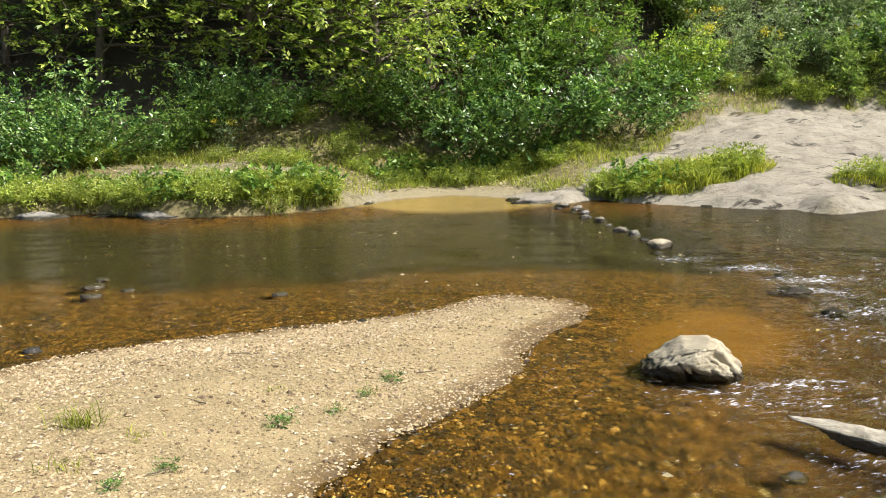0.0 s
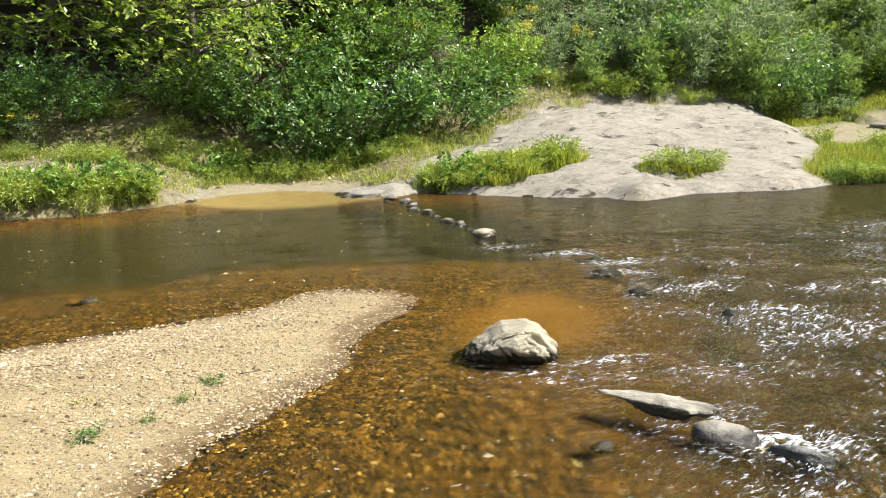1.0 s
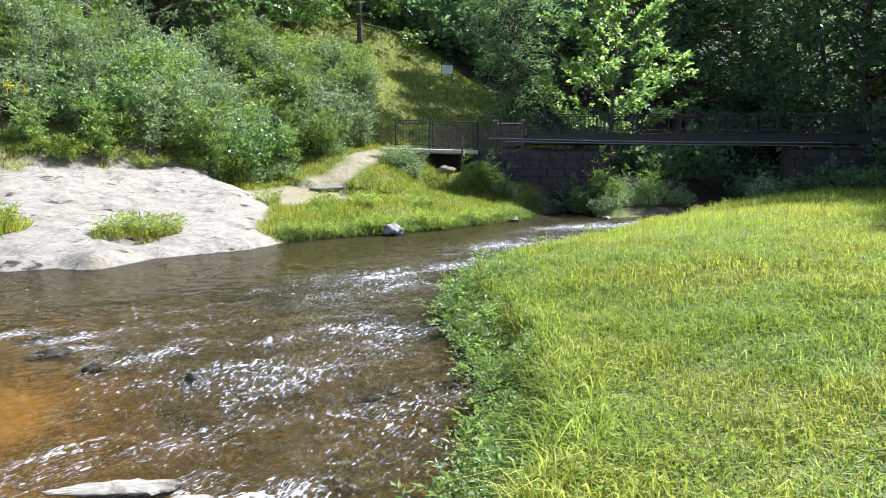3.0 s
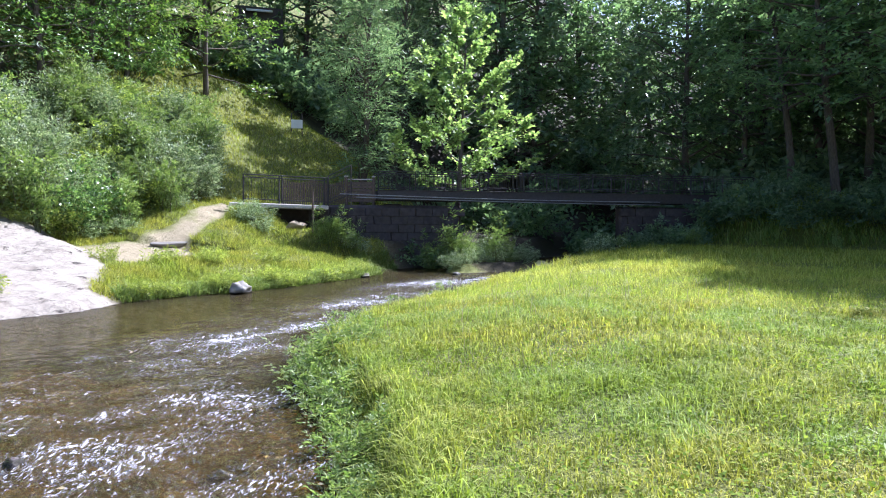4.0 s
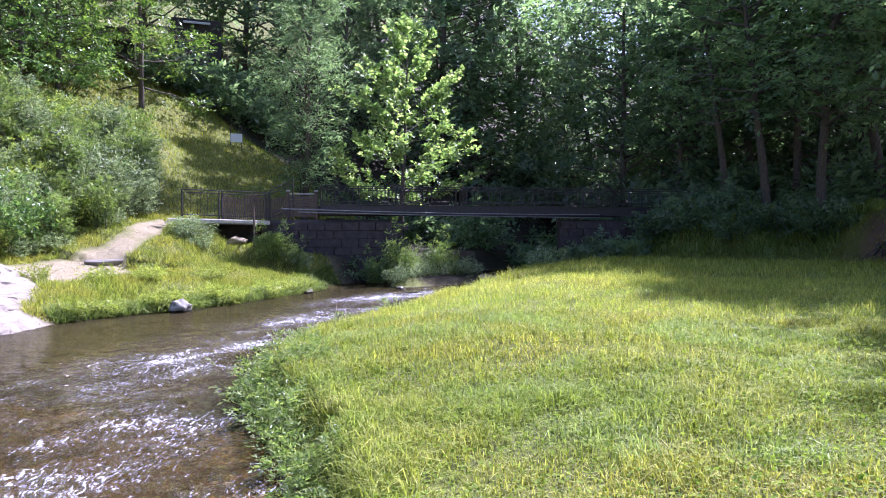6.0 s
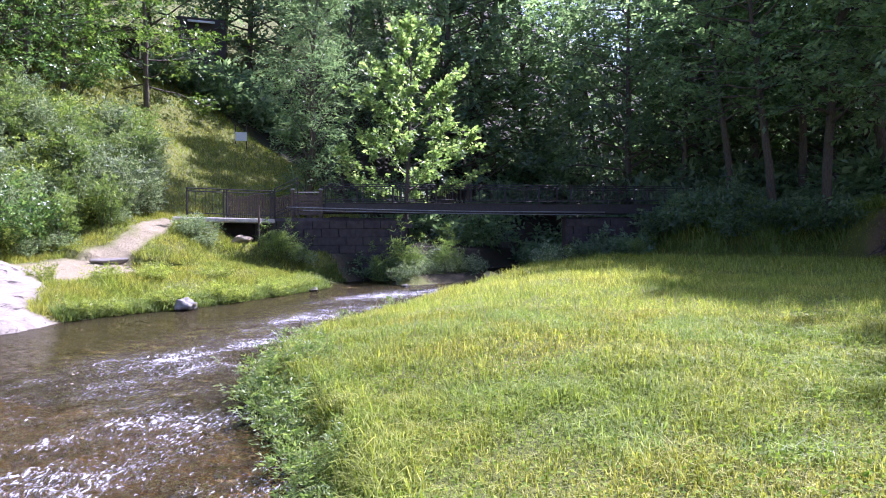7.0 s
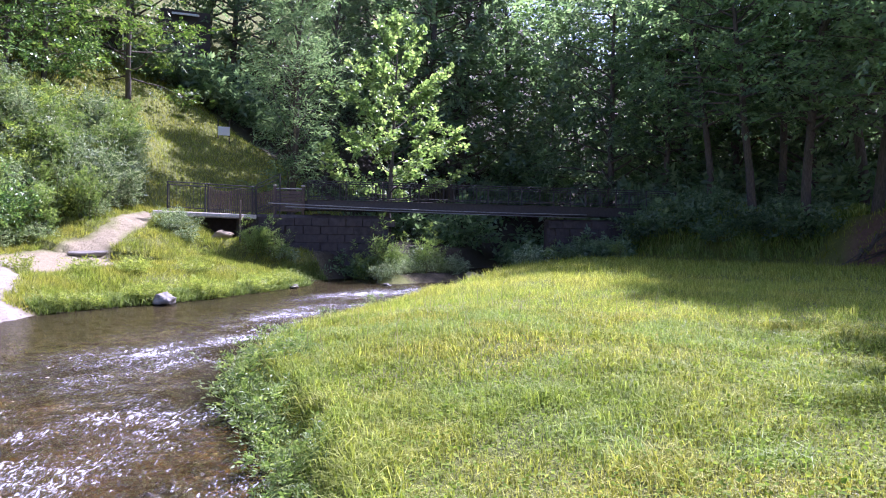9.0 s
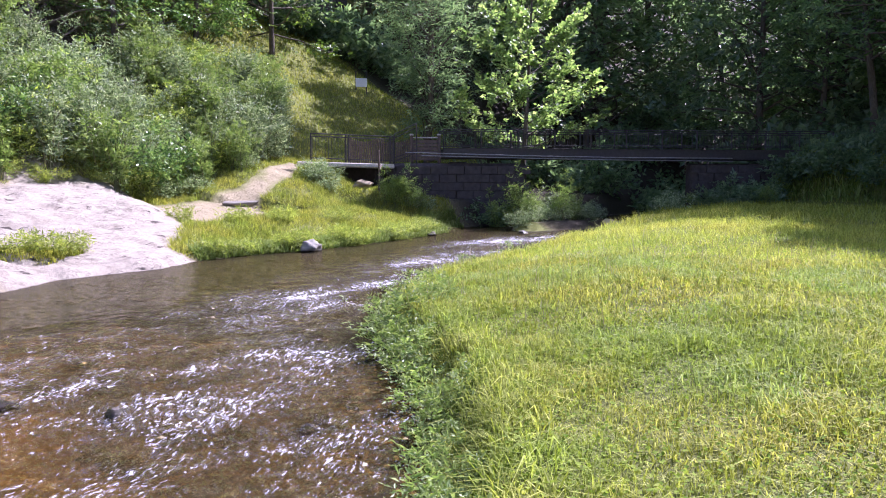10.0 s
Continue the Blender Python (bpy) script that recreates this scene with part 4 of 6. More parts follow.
# boarded panel between two capped posts where the fence meets the bridge
panel = thing("boarded_panel", label="brown boarded fence panel between two posts with pale caps", category="fence")
Q0, Q1 = Vector((24.26, 17.68, 2.4)), Vector((24.86, 16.83, 2.4))
for q in (Q0, Q1):
    bar_between("post", q - Vector((0, 0, 0.5)), q + Vector((0, 0, 1.0)), 0.11, SLAT, panel)
    bar_between("cap", q + Vector((0, 0, 1.0)), q + Vector((0, 0, 1.06)), 0.15, CONCRETE, panel, "pale post cap")
for i in range(6):
    z = 0.12 + 0.13 * i
    bar_between("board", Q0 + Vector((0, 0, z)), Q1 + Vector((0, 0, z)), 0.03, SLAT, panel, "", 0.115)
bar_between("top_rail", Q0 + Vector((0, 0, 0.92)), Q1 + Vector((0, 0, 0.92)), 0.06, CONCRETE, panel, "weathered pale top rail", 0.04)
# sloping handrails beyond the landing
hand = thing("sloping_handrail", label="pair of thin dark handrails sloping up from the landing", category="railing")
for z0, z1 in ((1.08, 1.5), (0.95, 1.34), (0.22, 0.55), (0.1, 0.42)):
    bar_between("rail", P1 + Vector((0.05, 0, z0)), P1 + along * 0.85 + across * 0.3 + Vector((0, 0, z1)), 0.03, IRON, hand)
for g, z in ((0.0, 1.1), (0.85, 1.52)):
    q = P1 + along * g + across * 0.3 * g / 0.85 + Vector((0.05, 0, 0))
    bar_between("post", q - Vector((0, 0, 0.3)), q + Vector((0, 0, z)), 0.04, IRON, hand)

bridge = thing("footbridge", label="long low footbridge with dark side plates and picket railings", category="bridge")
B0, B1 = P1 + along * 1.9 + across * 0.3, P1 + along * 17.5 + across * 0.3
mid = across * 0.75
bar_between("deck", B0 + mid + Vector((0, 0, 0.3)), B1 + mid + Vector((0, 0, 0.3)), 1.5, TIMBER, bridge, "weathered deck", 0.08)
for o in (0.0, 1.5):
    bar_between("side_plate", B0 + across * o + Vector((0, 0, 0.42)), B1 + across * o + Vector((0, 0, 0.36)), 0.03, IRON, bridge, "dark steel side plate", 0.34)
    for z in (0.24, 0.6):
        bar_between("flange", B0 + across * o + Vector((0, 0, z)), B1 + across * o + Vector((0, 0, z - 0.06)), 0.12, IRON, bridge, "", 0.025)
for o in (0.05, 1.45):
    for i in range(12):
        a = B0.lerp(B1, i / 11) + across * o
        bar_between("post", a + Vector((0, 0, 0.3)), a + Vector((0, 0, 1.3)), 0.045, IRON, bridge)
    for z in (0.72, 1.22, 1.3):
        bar_between("rail", B0 + across * o + Vector((0, 0, z)), B1 + across * o + Vector((0, 0, z)), 0.03, IRON, bridge)
    for i in range(100):
        a = B0.lerp(B1, (i + 0.5) / 100) + across * o
        bar_between("picket", a + Vector((0, 0, 0.72)), a + Vector((0, 0, 1.22)), 0.014, IRON, bridge)
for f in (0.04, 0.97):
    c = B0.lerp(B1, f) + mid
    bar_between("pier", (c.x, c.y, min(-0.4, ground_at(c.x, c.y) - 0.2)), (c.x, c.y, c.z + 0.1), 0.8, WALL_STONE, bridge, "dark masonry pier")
# two service pipes slung along the bridge, slightly sagging
for k, (g0, z0, sag) in enumerate(((0.45, 0.44, 0.05), (1.05, 0.33, 0.03))):
    line = thing("service_pipe", label="thin pale metal pipe slung along the footbridge", category="pipe", group="pipes along the bridge")
    ends = [P1 + along * (g0 + (13.2 - g0) * i / 8) + across * 0.12 + Vector((0, 0, z0 - 0.012 * g0 - 0.2 * i / 8 - sag * math.sin(math.pi * i / 8))) for i in range(9)]
    for a, b in zip(ends, ends[1:]):
        bar_between("pipe", a, b, 0.035, PIPE, line)
    for a in ends[1:-1:2]:
        bar_between("bracket", a, a + across * 0.2, 0.02, IRON, line)
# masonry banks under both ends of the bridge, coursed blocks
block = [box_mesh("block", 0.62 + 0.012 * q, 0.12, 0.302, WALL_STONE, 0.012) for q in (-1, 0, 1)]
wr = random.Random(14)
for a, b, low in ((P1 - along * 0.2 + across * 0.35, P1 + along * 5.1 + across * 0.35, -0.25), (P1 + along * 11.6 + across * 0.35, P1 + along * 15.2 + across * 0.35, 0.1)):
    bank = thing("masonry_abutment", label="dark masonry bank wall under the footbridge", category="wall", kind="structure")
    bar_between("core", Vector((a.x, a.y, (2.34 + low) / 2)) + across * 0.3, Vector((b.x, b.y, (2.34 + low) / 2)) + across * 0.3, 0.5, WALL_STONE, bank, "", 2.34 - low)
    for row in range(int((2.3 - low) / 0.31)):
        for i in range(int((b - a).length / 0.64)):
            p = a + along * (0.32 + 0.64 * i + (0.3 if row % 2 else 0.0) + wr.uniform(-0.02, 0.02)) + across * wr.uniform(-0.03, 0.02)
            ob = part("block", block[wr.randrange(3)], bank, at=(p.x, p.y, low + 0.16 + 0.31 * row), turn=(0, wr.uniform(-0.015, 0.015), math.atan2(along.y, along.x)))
# plain dark backing, added to black out the sunlit ground seen under the landing
under = thing("landing_wall", label="dark masonry backing wall that darkens the space under the landing", category="wall", kind="structure")
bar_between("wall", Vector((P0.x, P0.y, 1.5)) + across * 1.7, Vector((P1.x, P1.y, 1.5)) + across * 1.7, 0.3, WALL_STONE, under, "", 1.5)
prop = thing("prop_post", label="thin weathered post standing below the landing edge", category="post")
bar_between("post", (21.7, 17.25, ground_at(21.7, 17.25) - 0.1), (21.7, 17.25, 2.75), 0.06, SLAT, prop)
bar_between("brace", (21.7, 17.25, 2.05), (22.3, 17.6, 2.25), 0.04, SLAT, prop)

# shed among the trees on the hill
shed = thing("shed", (38.6, 35.2, ground_at(38.6, 35.2)), "dark shed with a pale metal roof edge among the trees uphill", "shed")
shed.rotation_euler = (0, 0, radians(-42))
part("wall", box_mesh("shed_wall", 3.0, 2.4, 3.6, TIMBER, 0.02), shed, "dark boarded walls", (0, 0, 1.6))
part("roof", box_mesh("shed_roof", 1.6, 3.0, 0.12, WHITE, 0.02), shed, "pale metal roof", (0, -0.1, 3.55), (radians(18), 0, 0))
part("door", box_mesh("shed_door", 0.9, 0.05, 2.0, SLAT, 0.02), shed, "brown plank door", (0.3, -1.22, 0.9))
hut = thing("open_hut", (30.8, 34.2, ground_at(30.8, 34.2) - 0.2), "dark open-fronted hut with pale posts under the trees", "hut")
hut.rotation_euler = (0, 0, radians(-42))
part("back_wall", box_mesh("hut_back", 3.2, 0.1, 2.0, TIMBER, 0.02), hut, "", (0, 1.1, 0.9))
part("roof", box_mesh("hut_roof", 3.8, 2.8, 0.14, TIMBER, 0.02), hut, "dark sloping roof", (0, 0, 1.95), (radians(10), 0, 0))
for px_ in (-1.4, 0.2, 1.4):
    bar_between("post", (px_, -1.1, -0.2), (px_, -1.1, 1.75), 0.09, CONCRETE, hut, "pale post")

# sign on the hillside
sign = thing("sign_board", (32.6, 27.0, ground_at(32.6, 27.0)), "small white sign board on two posts on the hillside", "sign")
for dx in (-0.28, 0.28):
    bar_between("post", (dx, 0, -0.2), (dx, 0, 1.1), 0.06, TIMBER, sign)
bar_between("panel", (-0.3, -0.05, 0.5), (0.3, -0.05, 0.5), 0.03, WHITE, sign, "plain white panel", 0.45)
sign.rotation_euler = (0, 0, radians(-45))


# ---- plants ----
def leaves(points, ways, size, spread, droop=0.25, wide=0.5, r=rng, tilt=None):
    """Folded leaves at points, pointing along ways: vertices and quads."""
    n = len(points)
    ways = ways + r.normal(0, spread, (n, 3)) - [0, 0, droop]
    ways /= np.linalg.norm(ways, axis=1, keepdims=True) + 1e-9
    up = (np.array([[0, 0, 1.0]]) if tilt is None else tilt) + r.normal(0, 0.4, (n, 3))
    side = np.cross(ways, up)
    side /= np.linalg.norm(side, axis=1, keepdims=True) + 1e-9
    up = np.cross(side, ways)
    s = (size * r.uniform(0.6, 1.25, n))[:, None]
    base, tip = points, points + ways * s
    mid = points + ways * s * 0.45 + up * s * 0.10
    v = np.stack([base, mid + side * s * wide * 0.5, tip, mid - side * s * wide * 0.5], 1).reshape(-1, 3)
    return v, np.arange(n * 4).reshape(n, 4)


def sprays(starts, ways, count, size, r, wide=0.55, droop=0.12, steep=0.45):
    """Leafy sprays: twigs with leaves to either side in one plane. Vertices and quads."""
    n = len(starts)
    ways = ways / (np.linalg.norm(ways, axis=1, keepdims=True) + 1e-9)
    up = np.array([0, 0, 1.0]) + r.normal(0, steep, (n, 3))
    side = np.cross(ways, up)
    side /= np.linalg.norm(side, axis=1, keepdims=True) + 1e-9
    up = np.cross(side, ways)
    k = np.arange(count)
    sign = np.where(k % 2 == 0, 1.0, -1.0)[None, :, None]
    along = (k / count)[None, :, None] * size * count * 0.36 * r.uniform(0.7, 1.3, (n, 1, 1))
    pts = starts[:, None] + ways[:, None] * along - np.array([0, 0, droop]) * along**2 / (size * count * 0.36)
    w = ways[:, None] * 0.6 + side[:, None] * sign * np.linspace(1.0, 0.35, count)[None, :, None]
    return leaves(pts.reshape(-1, 3), w.reshape(-1, 3), size, 0.22, 0.1, wide, r, np.repeat(up, count, 0))


def bent(start, way, length, bend, steps, r):
    """A wandering line from start along way."""
    pts, way = [np.array(start, float)], np.array(way, float)
    for _ in range(steps):
        way = way + r.normal(0, bend, 3)
        way /= np.linalg.norm(way)
        pts.append(pts[-1] + way * length / steps)
    return np.array(pts)


def tree_meshes(name, leaf_mat, height, crown_from, reach, limbs, leaf_count, leaf_size, seed, trunk=0.14, rise=0.5, lean=0.0, flat=0.35, wide=0.55, shape="oval", twigs=True):
    """Trunk with limbs, and a crown of single leaves carried on the limbs' twigs."""
    r = np.random.default_rng(seed)
    stem = bent((0, 0, -0.4), (lean, lean * 0.4, 1), height, 0.035, 12, r)
    wood = [tube(stem, np.linspace(trunk, trunk * 0.12, len(stem)), 8)]
    pts, dirs = [], []
    for i in range(limbs):
        f = crown_from + (1 - crown_from) * (i + r.uniform(0, 1)) / limbs
        g = (f - crown_from) / (1 - crown_from)
        prof = {"oval": math.sin(math.pi * min(1, 0.22 + 0.75 * g)), "cone": 1.05 - g, "spire": 1.0 - 0.78 * g ** 1.5, "low": 1.0 - 0.6 * g}[shape]
        a = i * 2.39996 + r.normal(0, 0.35)
        base = np.array([np.interp(f * (len(stem) - 1), range(len(stem)), stem[:, c]) for c in range(3)])
        length = reach * max(0.18, prof) * r.uniform(0.7, 1.2)
        limb = bent(base, (math.cos(a), math.sin(a), rise * r.uniform(0.4, 1.3)), length, 0.16, 6, r)
        wood.append(tube(limb, np.linspace(trunk * 0.32 * (1.1 - 0.7 * g), 0.006, len(limb)), 5))
        for j in range(int(5 + 5 * r.random())):
            t = r.uniform(0.25, 1.0)
            start = np.array([np.interp(t * 6, range(7), limb[:, c]) for c in range(3)])
            b = a + r.choice([-1, 1]) * r.uniform(0.4, 1.2)
            twig = bent(start, (math.cos(b), math.sin(b), r.uniform(-0.25, 0.3)), length * r.uniform(0.2, 0.45), 0.22, 4, r)
            if twigs:
                wood.append(tube(twig[::2], np.linspace(0.012, 0.003, 3), 3))
            pts.append((twig, a, length))
        pts.append((limb[3:], a, length))
    per = max(2, leaf_count // len(pts) // 7)
    where, ways = [], []
    for twig, a, length in pts:
        u = np.sqrt(r.uniform(0.02, 1, per)) * (len(twig) - 1)
        p = np.stack([np.interp(u, range(len(twig)), twig[:, c]) for c in range(3)], -1)
        p += r.normal(0, 1, (per, 3)) * np.array([1, 1, flat]) * min(0.42, 0.12 * length + 0.06)
        d = twig[-1] - twig[0]
        d = d / (np.linalg.norm(d) + 1e-9)
        where.append(p)
        ways.append(np.tile(d, (per, 1)))
    ways = np.concatenate(ways) + r.normal(0, 0.55, (len(pts) * per, 3)) * [1, 1, 0.5]
    v, q = sprays(np.concatenate(where), ways, 7, leaf_size, r, wide)
    wv, wq_ = joined(wood)
    return mesh_np(name + "_trunk", wv, wq_, True, BARK), mesh_np(name + "_crown", v, q, False, leaf_mat)


def bush_meshes(name, leaf_mat, height, radius, stems, leaf_count, leaf_size, seed, wide=0.5, upright=0.5, droop=0.2, flower=0):
    """Many stems fanning from the ground, leafy all along: stems and foliage (and blossom)."""
    r = np.random.default_rng(seed)
    wood, where, ways, heads = [], [], [], []
    per = max(3, leaf_count // stems // 6)
    for i in range(stems):
        a, q = r.uniform(0, 2 * np.pi), math.sqrt(r.random())
        start = (0.45 * radius * q * math.cos(a), 0.45 * radius * q * math.sin(a), -0.06 * height)
        out = (1 - upright) * (0.3 + q)
        line = bent(start, (out * math.cos(a), out * math.sin(a), upright + 0.25), height * r.uniform(0.65, 1.1) * (1.15 - 0.35 * q), 0.13, 6, r)
        wood.append(tube(line[::2], np.linspace(0.008 * height, 0.002 * height, 4), 3))
        u = r.uniform(0.12, 1, per) ** 0.8 * 6
        p = np.stack([np.interp(u, range(7), line[:, c]) for c in range(3)], -1)
        side = r.normal(0, 1, (per, 3)) * [1, 1, 0.5]
        side /= np.linalg.norm(side, axis=1, keepdims=True)
        far = np.abs(r.normal(0, 0.16 * radius, per))[:, None]
        where.append(p + side * far)
        ways.append(side + [0, 0, 0.15 + 0.5 * upright])
        heads.append(line[-1])
    where, ways = np.concatenate(where), np.concatenate(ways)
    keep = where[:, 2] > 0.0
    v, q = sprays(where[keep], ways[keep], 6, leaf_size, r, wide, droop, 0.6)
    wv, wq_ = joined(wood)
    out = [mesh_np(name + "_stems", wv, wq_, True, STEM), mesh_np(name + "_foliage", v, q, False, leaf_mat)]
    if flower:
        hp = np.concatenate([h + r.normal(0, 1, (flower, 3)) * [0.09, 0.09, 0.07] for h in heads[: max(2, stems // 5)]])
        v, q = leaves(hp, r.normal(0, 1, hp.shape), 0.045, 0.5, 0, 0.9, r)
        out.append(mesh_np(name + "_blossom", v, q, False, BLOSSOM))
    return out


def tree(kind, meshes, label, category="tree", group=""):
    t = thing(kind, label=label, category=category, group=group)
    part("trunk", meshes[0], t)
    part("crown", meshes[1], t)
    return t


def bush(kind, meshes, label, category="bush", group=""):
    t = thing(kind, label=label, category=category, group=group)
    tagged(part("woody_base", meshes[0], t), kind="stuff")
    part("foliage", meshes[1], t)
    if len(meshes) > 2:
        part("blossom", meshes[2], t, "yellow flower heads")
    return t


def set_out(proto, spots, first=None, sink=0.1):
    """Stands the thing and its copies at spots of x, y, scale, turn; the first spot takes the thing itself."""
    made = []
    for i, (x, y, s, turn) in enumerate(spots):
        m = pose(x, y, ground_at(x, y) - sink * s, 0, 0, turn)
        ob = proto if i == 0 else copy_thing(proto, m)
        if i == 0:
            ob.matrix_basis = m
        ob.scale = (s, s, s * (0.92 + 0.16 * ((i * 37) % 10) / 10))
        made.append(ob)
    return made


def scatter(n, box, keep, seed, gap=0.0):
    """Random spots in box (x0, x1, y0, y1) that keep(x, y) allows, no nearer than gap to each other."""
    r = np.random.default_rng(seed)
    out = []
    for _ in range(n * 40):
        if len(out) == n:
            break
        x, y = r.uniform(box[0], box[1]), r.uniform(box[2], box[3])
        if keep(x, y) and all((x - a) ** 2 + (y - b) ** 2 > gap * gap for a, b in out):
            out.append((x, y))
    return out


def varied(spots, low, high, seed):
    r = np.random.default_rng(seed)
    return [(x, y, r.uniform(low, high), r.uniform(0, 360)) for x, y in spots]


def sycamore_meshes(height, reach, limbs, seed):
    """A young sycamore: rising limbs that curve up at the ends, each a leafy plume with dark gaps between."""
    r = np.random.default_rng(seed)
    stem = bent((0, 0, -0.4), (0.02, 0.0, 1), height, 0.02, 14, r)
    wood, where, ways = [tube(stem, np.linspace(0.13, 0.012, len(stem)), 8)], [], []
    for i in range(limbs):
        g = (i + r.uniform(0.2, 0.8)) / limbs
        f = 0.2 + 0.79 * g
        a = i * 2.39996 + r.normal(0, 0.3)
        base = np.array([np.interp(f * 14, range(15), stem[:, c]) for c in range(3)])
        length = reach * (1 - 0.86 * g ** 1.15) * r.uniform(0.72, 1.15)
        up = 0.12 + 0.75 * g + r.uniform(-0.1, 0.15)
        t = np.linspace(0, 1, 8)
        out = np.array([math.cos(a), math.sin(a), 0])
        limb = base + out * length * t[:, None] + np.array([0, 0, 1]) * (length * (up * t + 0.28 * t ** 2.2))[:, None] + r.normal(0, 0.035 * length, (8, 3)) * t[:, None]
        wood.append(tube(limb, np.linspace(0.035 * (1.1 - 0.7 * g), 0.006, 8), 5))
        lines = [(limb, 0.3)]
        for _ in range(int(2 + 4 * length / reach)):
            u = r.uniform(0.25, 0.85)
            p = np.array([np.interp(u * 7, range(8), limb[:, c]) for c in range(3)])
            b = a + r.choice([-1, 1]) * r.uniform(0.35, 0.8)
            twig = bent(p, (math.cos(b), math.sin(b), 0.35 + up * 0.5), length * r.uniform(0.22, 0.4), 0.12, 4, r)
            wood.append(tube(twig[::2], np.linspace(0.012, 0.004, 3), 3))
            lines.append((twig, 0.15))
        for line, start in lines:
            n = int(3 + 6.5 * np.linalg.norm(line[-1] - line[0]))
            u = r.uniform(start, 1.0, n) * (len(line) - 1)
            p = np.stack([np.interp(u, range(len(line)), line[:, c]) for c in range(3)], -1)
            d = (line[-1] - line[0]) / (np.linalg.norm(line[-1] - line[0]) + 1e-9)
            where.append(p + r.normal(0, 1, (n, 3)) * [0.09, 0.09, 0.06])
            ways.append(d + r.normal(0, 0.5, (n, 3)) * [1, 1, 0.6])
    v, q = sprays(np.concatenate(where), np.concatenate(ways), 4, 0.19, r, 0.85, 0.1, 0.6)
    wv, wq_ = joined(wood)
    return mesh_np("sycamore_trunk", wv, wq_, True, BARK), mesh_np("sycamore_crown", v, q, False, LEAF_SYCAMORE)


# the young sycamore behind the bridge
syc = tree("sycamore_tree", sycamore_meshes(10.7, 3.9, 40, 3), "young sycamore with bright backlit yellow-green leaves behind the bridge")
set_out(syc, [(28.4, 15.2, 1.0, 40)])

# slender tree on the grassy slope
slope_tree = tree("slope_tree", tree_meshes("slope", LEAF_FRESH, 12.5, 0.12, 4.2, 40, 9000, 0.2, 5, 0.15, 0.12, flat=0.16, shape="low"),
                  "slender broadleaf tree with layered sunlit leaves on the grassy slope", group="trees on the slope")
set_out(slope_tree, [(28.9, 29.8, 1.0, 0), (23.4, 28.9, 0.9, 130), (18.5, 31.5, 1.1, 200)])

# dense dark tree beside the sycamore, fine foliage on steep limbs
dense = tree("dense_tree", tree_meshes("dense", LEAF_FOREST, 15.0, 0.04, 2.7, 80, 15000, 0.27, 8, 0.2, 1.5, shape="oval", wide=0.22, twigs=False),
             "dense dark green tree with steep fine branches behind the footbridge", group="trees behind the bridge")
set_out(dense, [(30.6, 21.4, 0.95, 10), (38.3, 24.6, 1.0, 80)])

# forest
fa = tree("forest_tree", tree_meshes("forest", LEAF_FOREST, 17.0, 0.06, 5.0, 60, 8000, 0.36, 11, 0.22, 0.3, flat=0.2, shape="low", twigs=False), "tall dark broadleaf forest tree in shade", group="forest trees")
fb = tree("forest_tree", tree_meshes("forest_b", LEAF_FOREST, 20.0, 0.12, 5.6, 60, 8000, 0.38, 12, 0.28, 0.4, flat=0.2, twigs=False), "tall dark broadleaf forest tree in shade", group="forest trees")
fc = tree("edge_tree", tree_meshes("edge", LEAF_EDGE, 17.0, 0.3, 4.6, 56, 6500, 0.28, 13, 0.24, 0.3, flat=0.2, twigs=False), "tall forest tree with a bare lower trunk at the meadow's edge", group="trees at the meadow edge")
back = [(47, 11.5), (46, 7.5), (43.5, 2.8), (48, 1.5), (42.5, -2.5), (44, -6.5), (48, 13.5), (50, 8), (47, 19.5), (44.5, 21), (50, 28), (42.5, 34.5),
        (34, 39.5), (51, 24), (46, 31), (43, 37), (30, 39), (25, 37.5), (20, 37.5), (49.5, -4), (53, 17), (49, 17), (45, 19.5), (56, 11), (52, 30),
        (40.5, -1), (43, 5.2), (38, -8), (45.5, -1.5), (41.5, 8.8), (38.5, 39.5), (24, 34.5), (15, 38), (10, 36), (5, 35), (43, 32), (48, 26)]
set_out(fa, varied(back[::2], 0.85, 1.1, 31))
set_out(fb, varied(back[1::2], 0.75, 1.0, 32))
# scaled so their shadows end along the meadow's shade line; the last stand unseen
edge_trees = [(37.8, 5.6, 0.68, 10), (34.9, 3.1, 0.73, 80), (32.4, 1.3, 0.75, 150), (30.9, -0.5, 0.79, 220), (30.4, -2.6, 0.88, 300), (26.2, -2.9, 0.82, 40), (24.4, -3.8, 0.8, 120), (22.4, -4.5, 0.78, 200), (19.4, -5.6, 0.72, 260),
              (36.2, 0.5, 0.85, 20), (33.5, -2.6, 0.9, 100), (30.0, -4.8, 0.92, 170), (26.4, -6.6, 0.9, 240), (22.6, -8.0, 0.85, 310), (39.8, 2.4, 0.85, 60), (37.0, -4.0, 1.0, 140), (33.0, -7.5, 1.0, 200)]
set_out(fc, edge_trees)

# out of view, added only to throw shade on the meadow's near corner
slim = tree("slim_tree", tree_meshes("slim", LEAF_FOREST, 14.2, 0.74, 1.7, 22, 2600, 0.26, 14, 0.14, 0.5, twigs=False), "unseen tall slim tree added to shade the meadow's near corner")
set_out(slim, [(17.6, -5.8, 0.95, 0)])

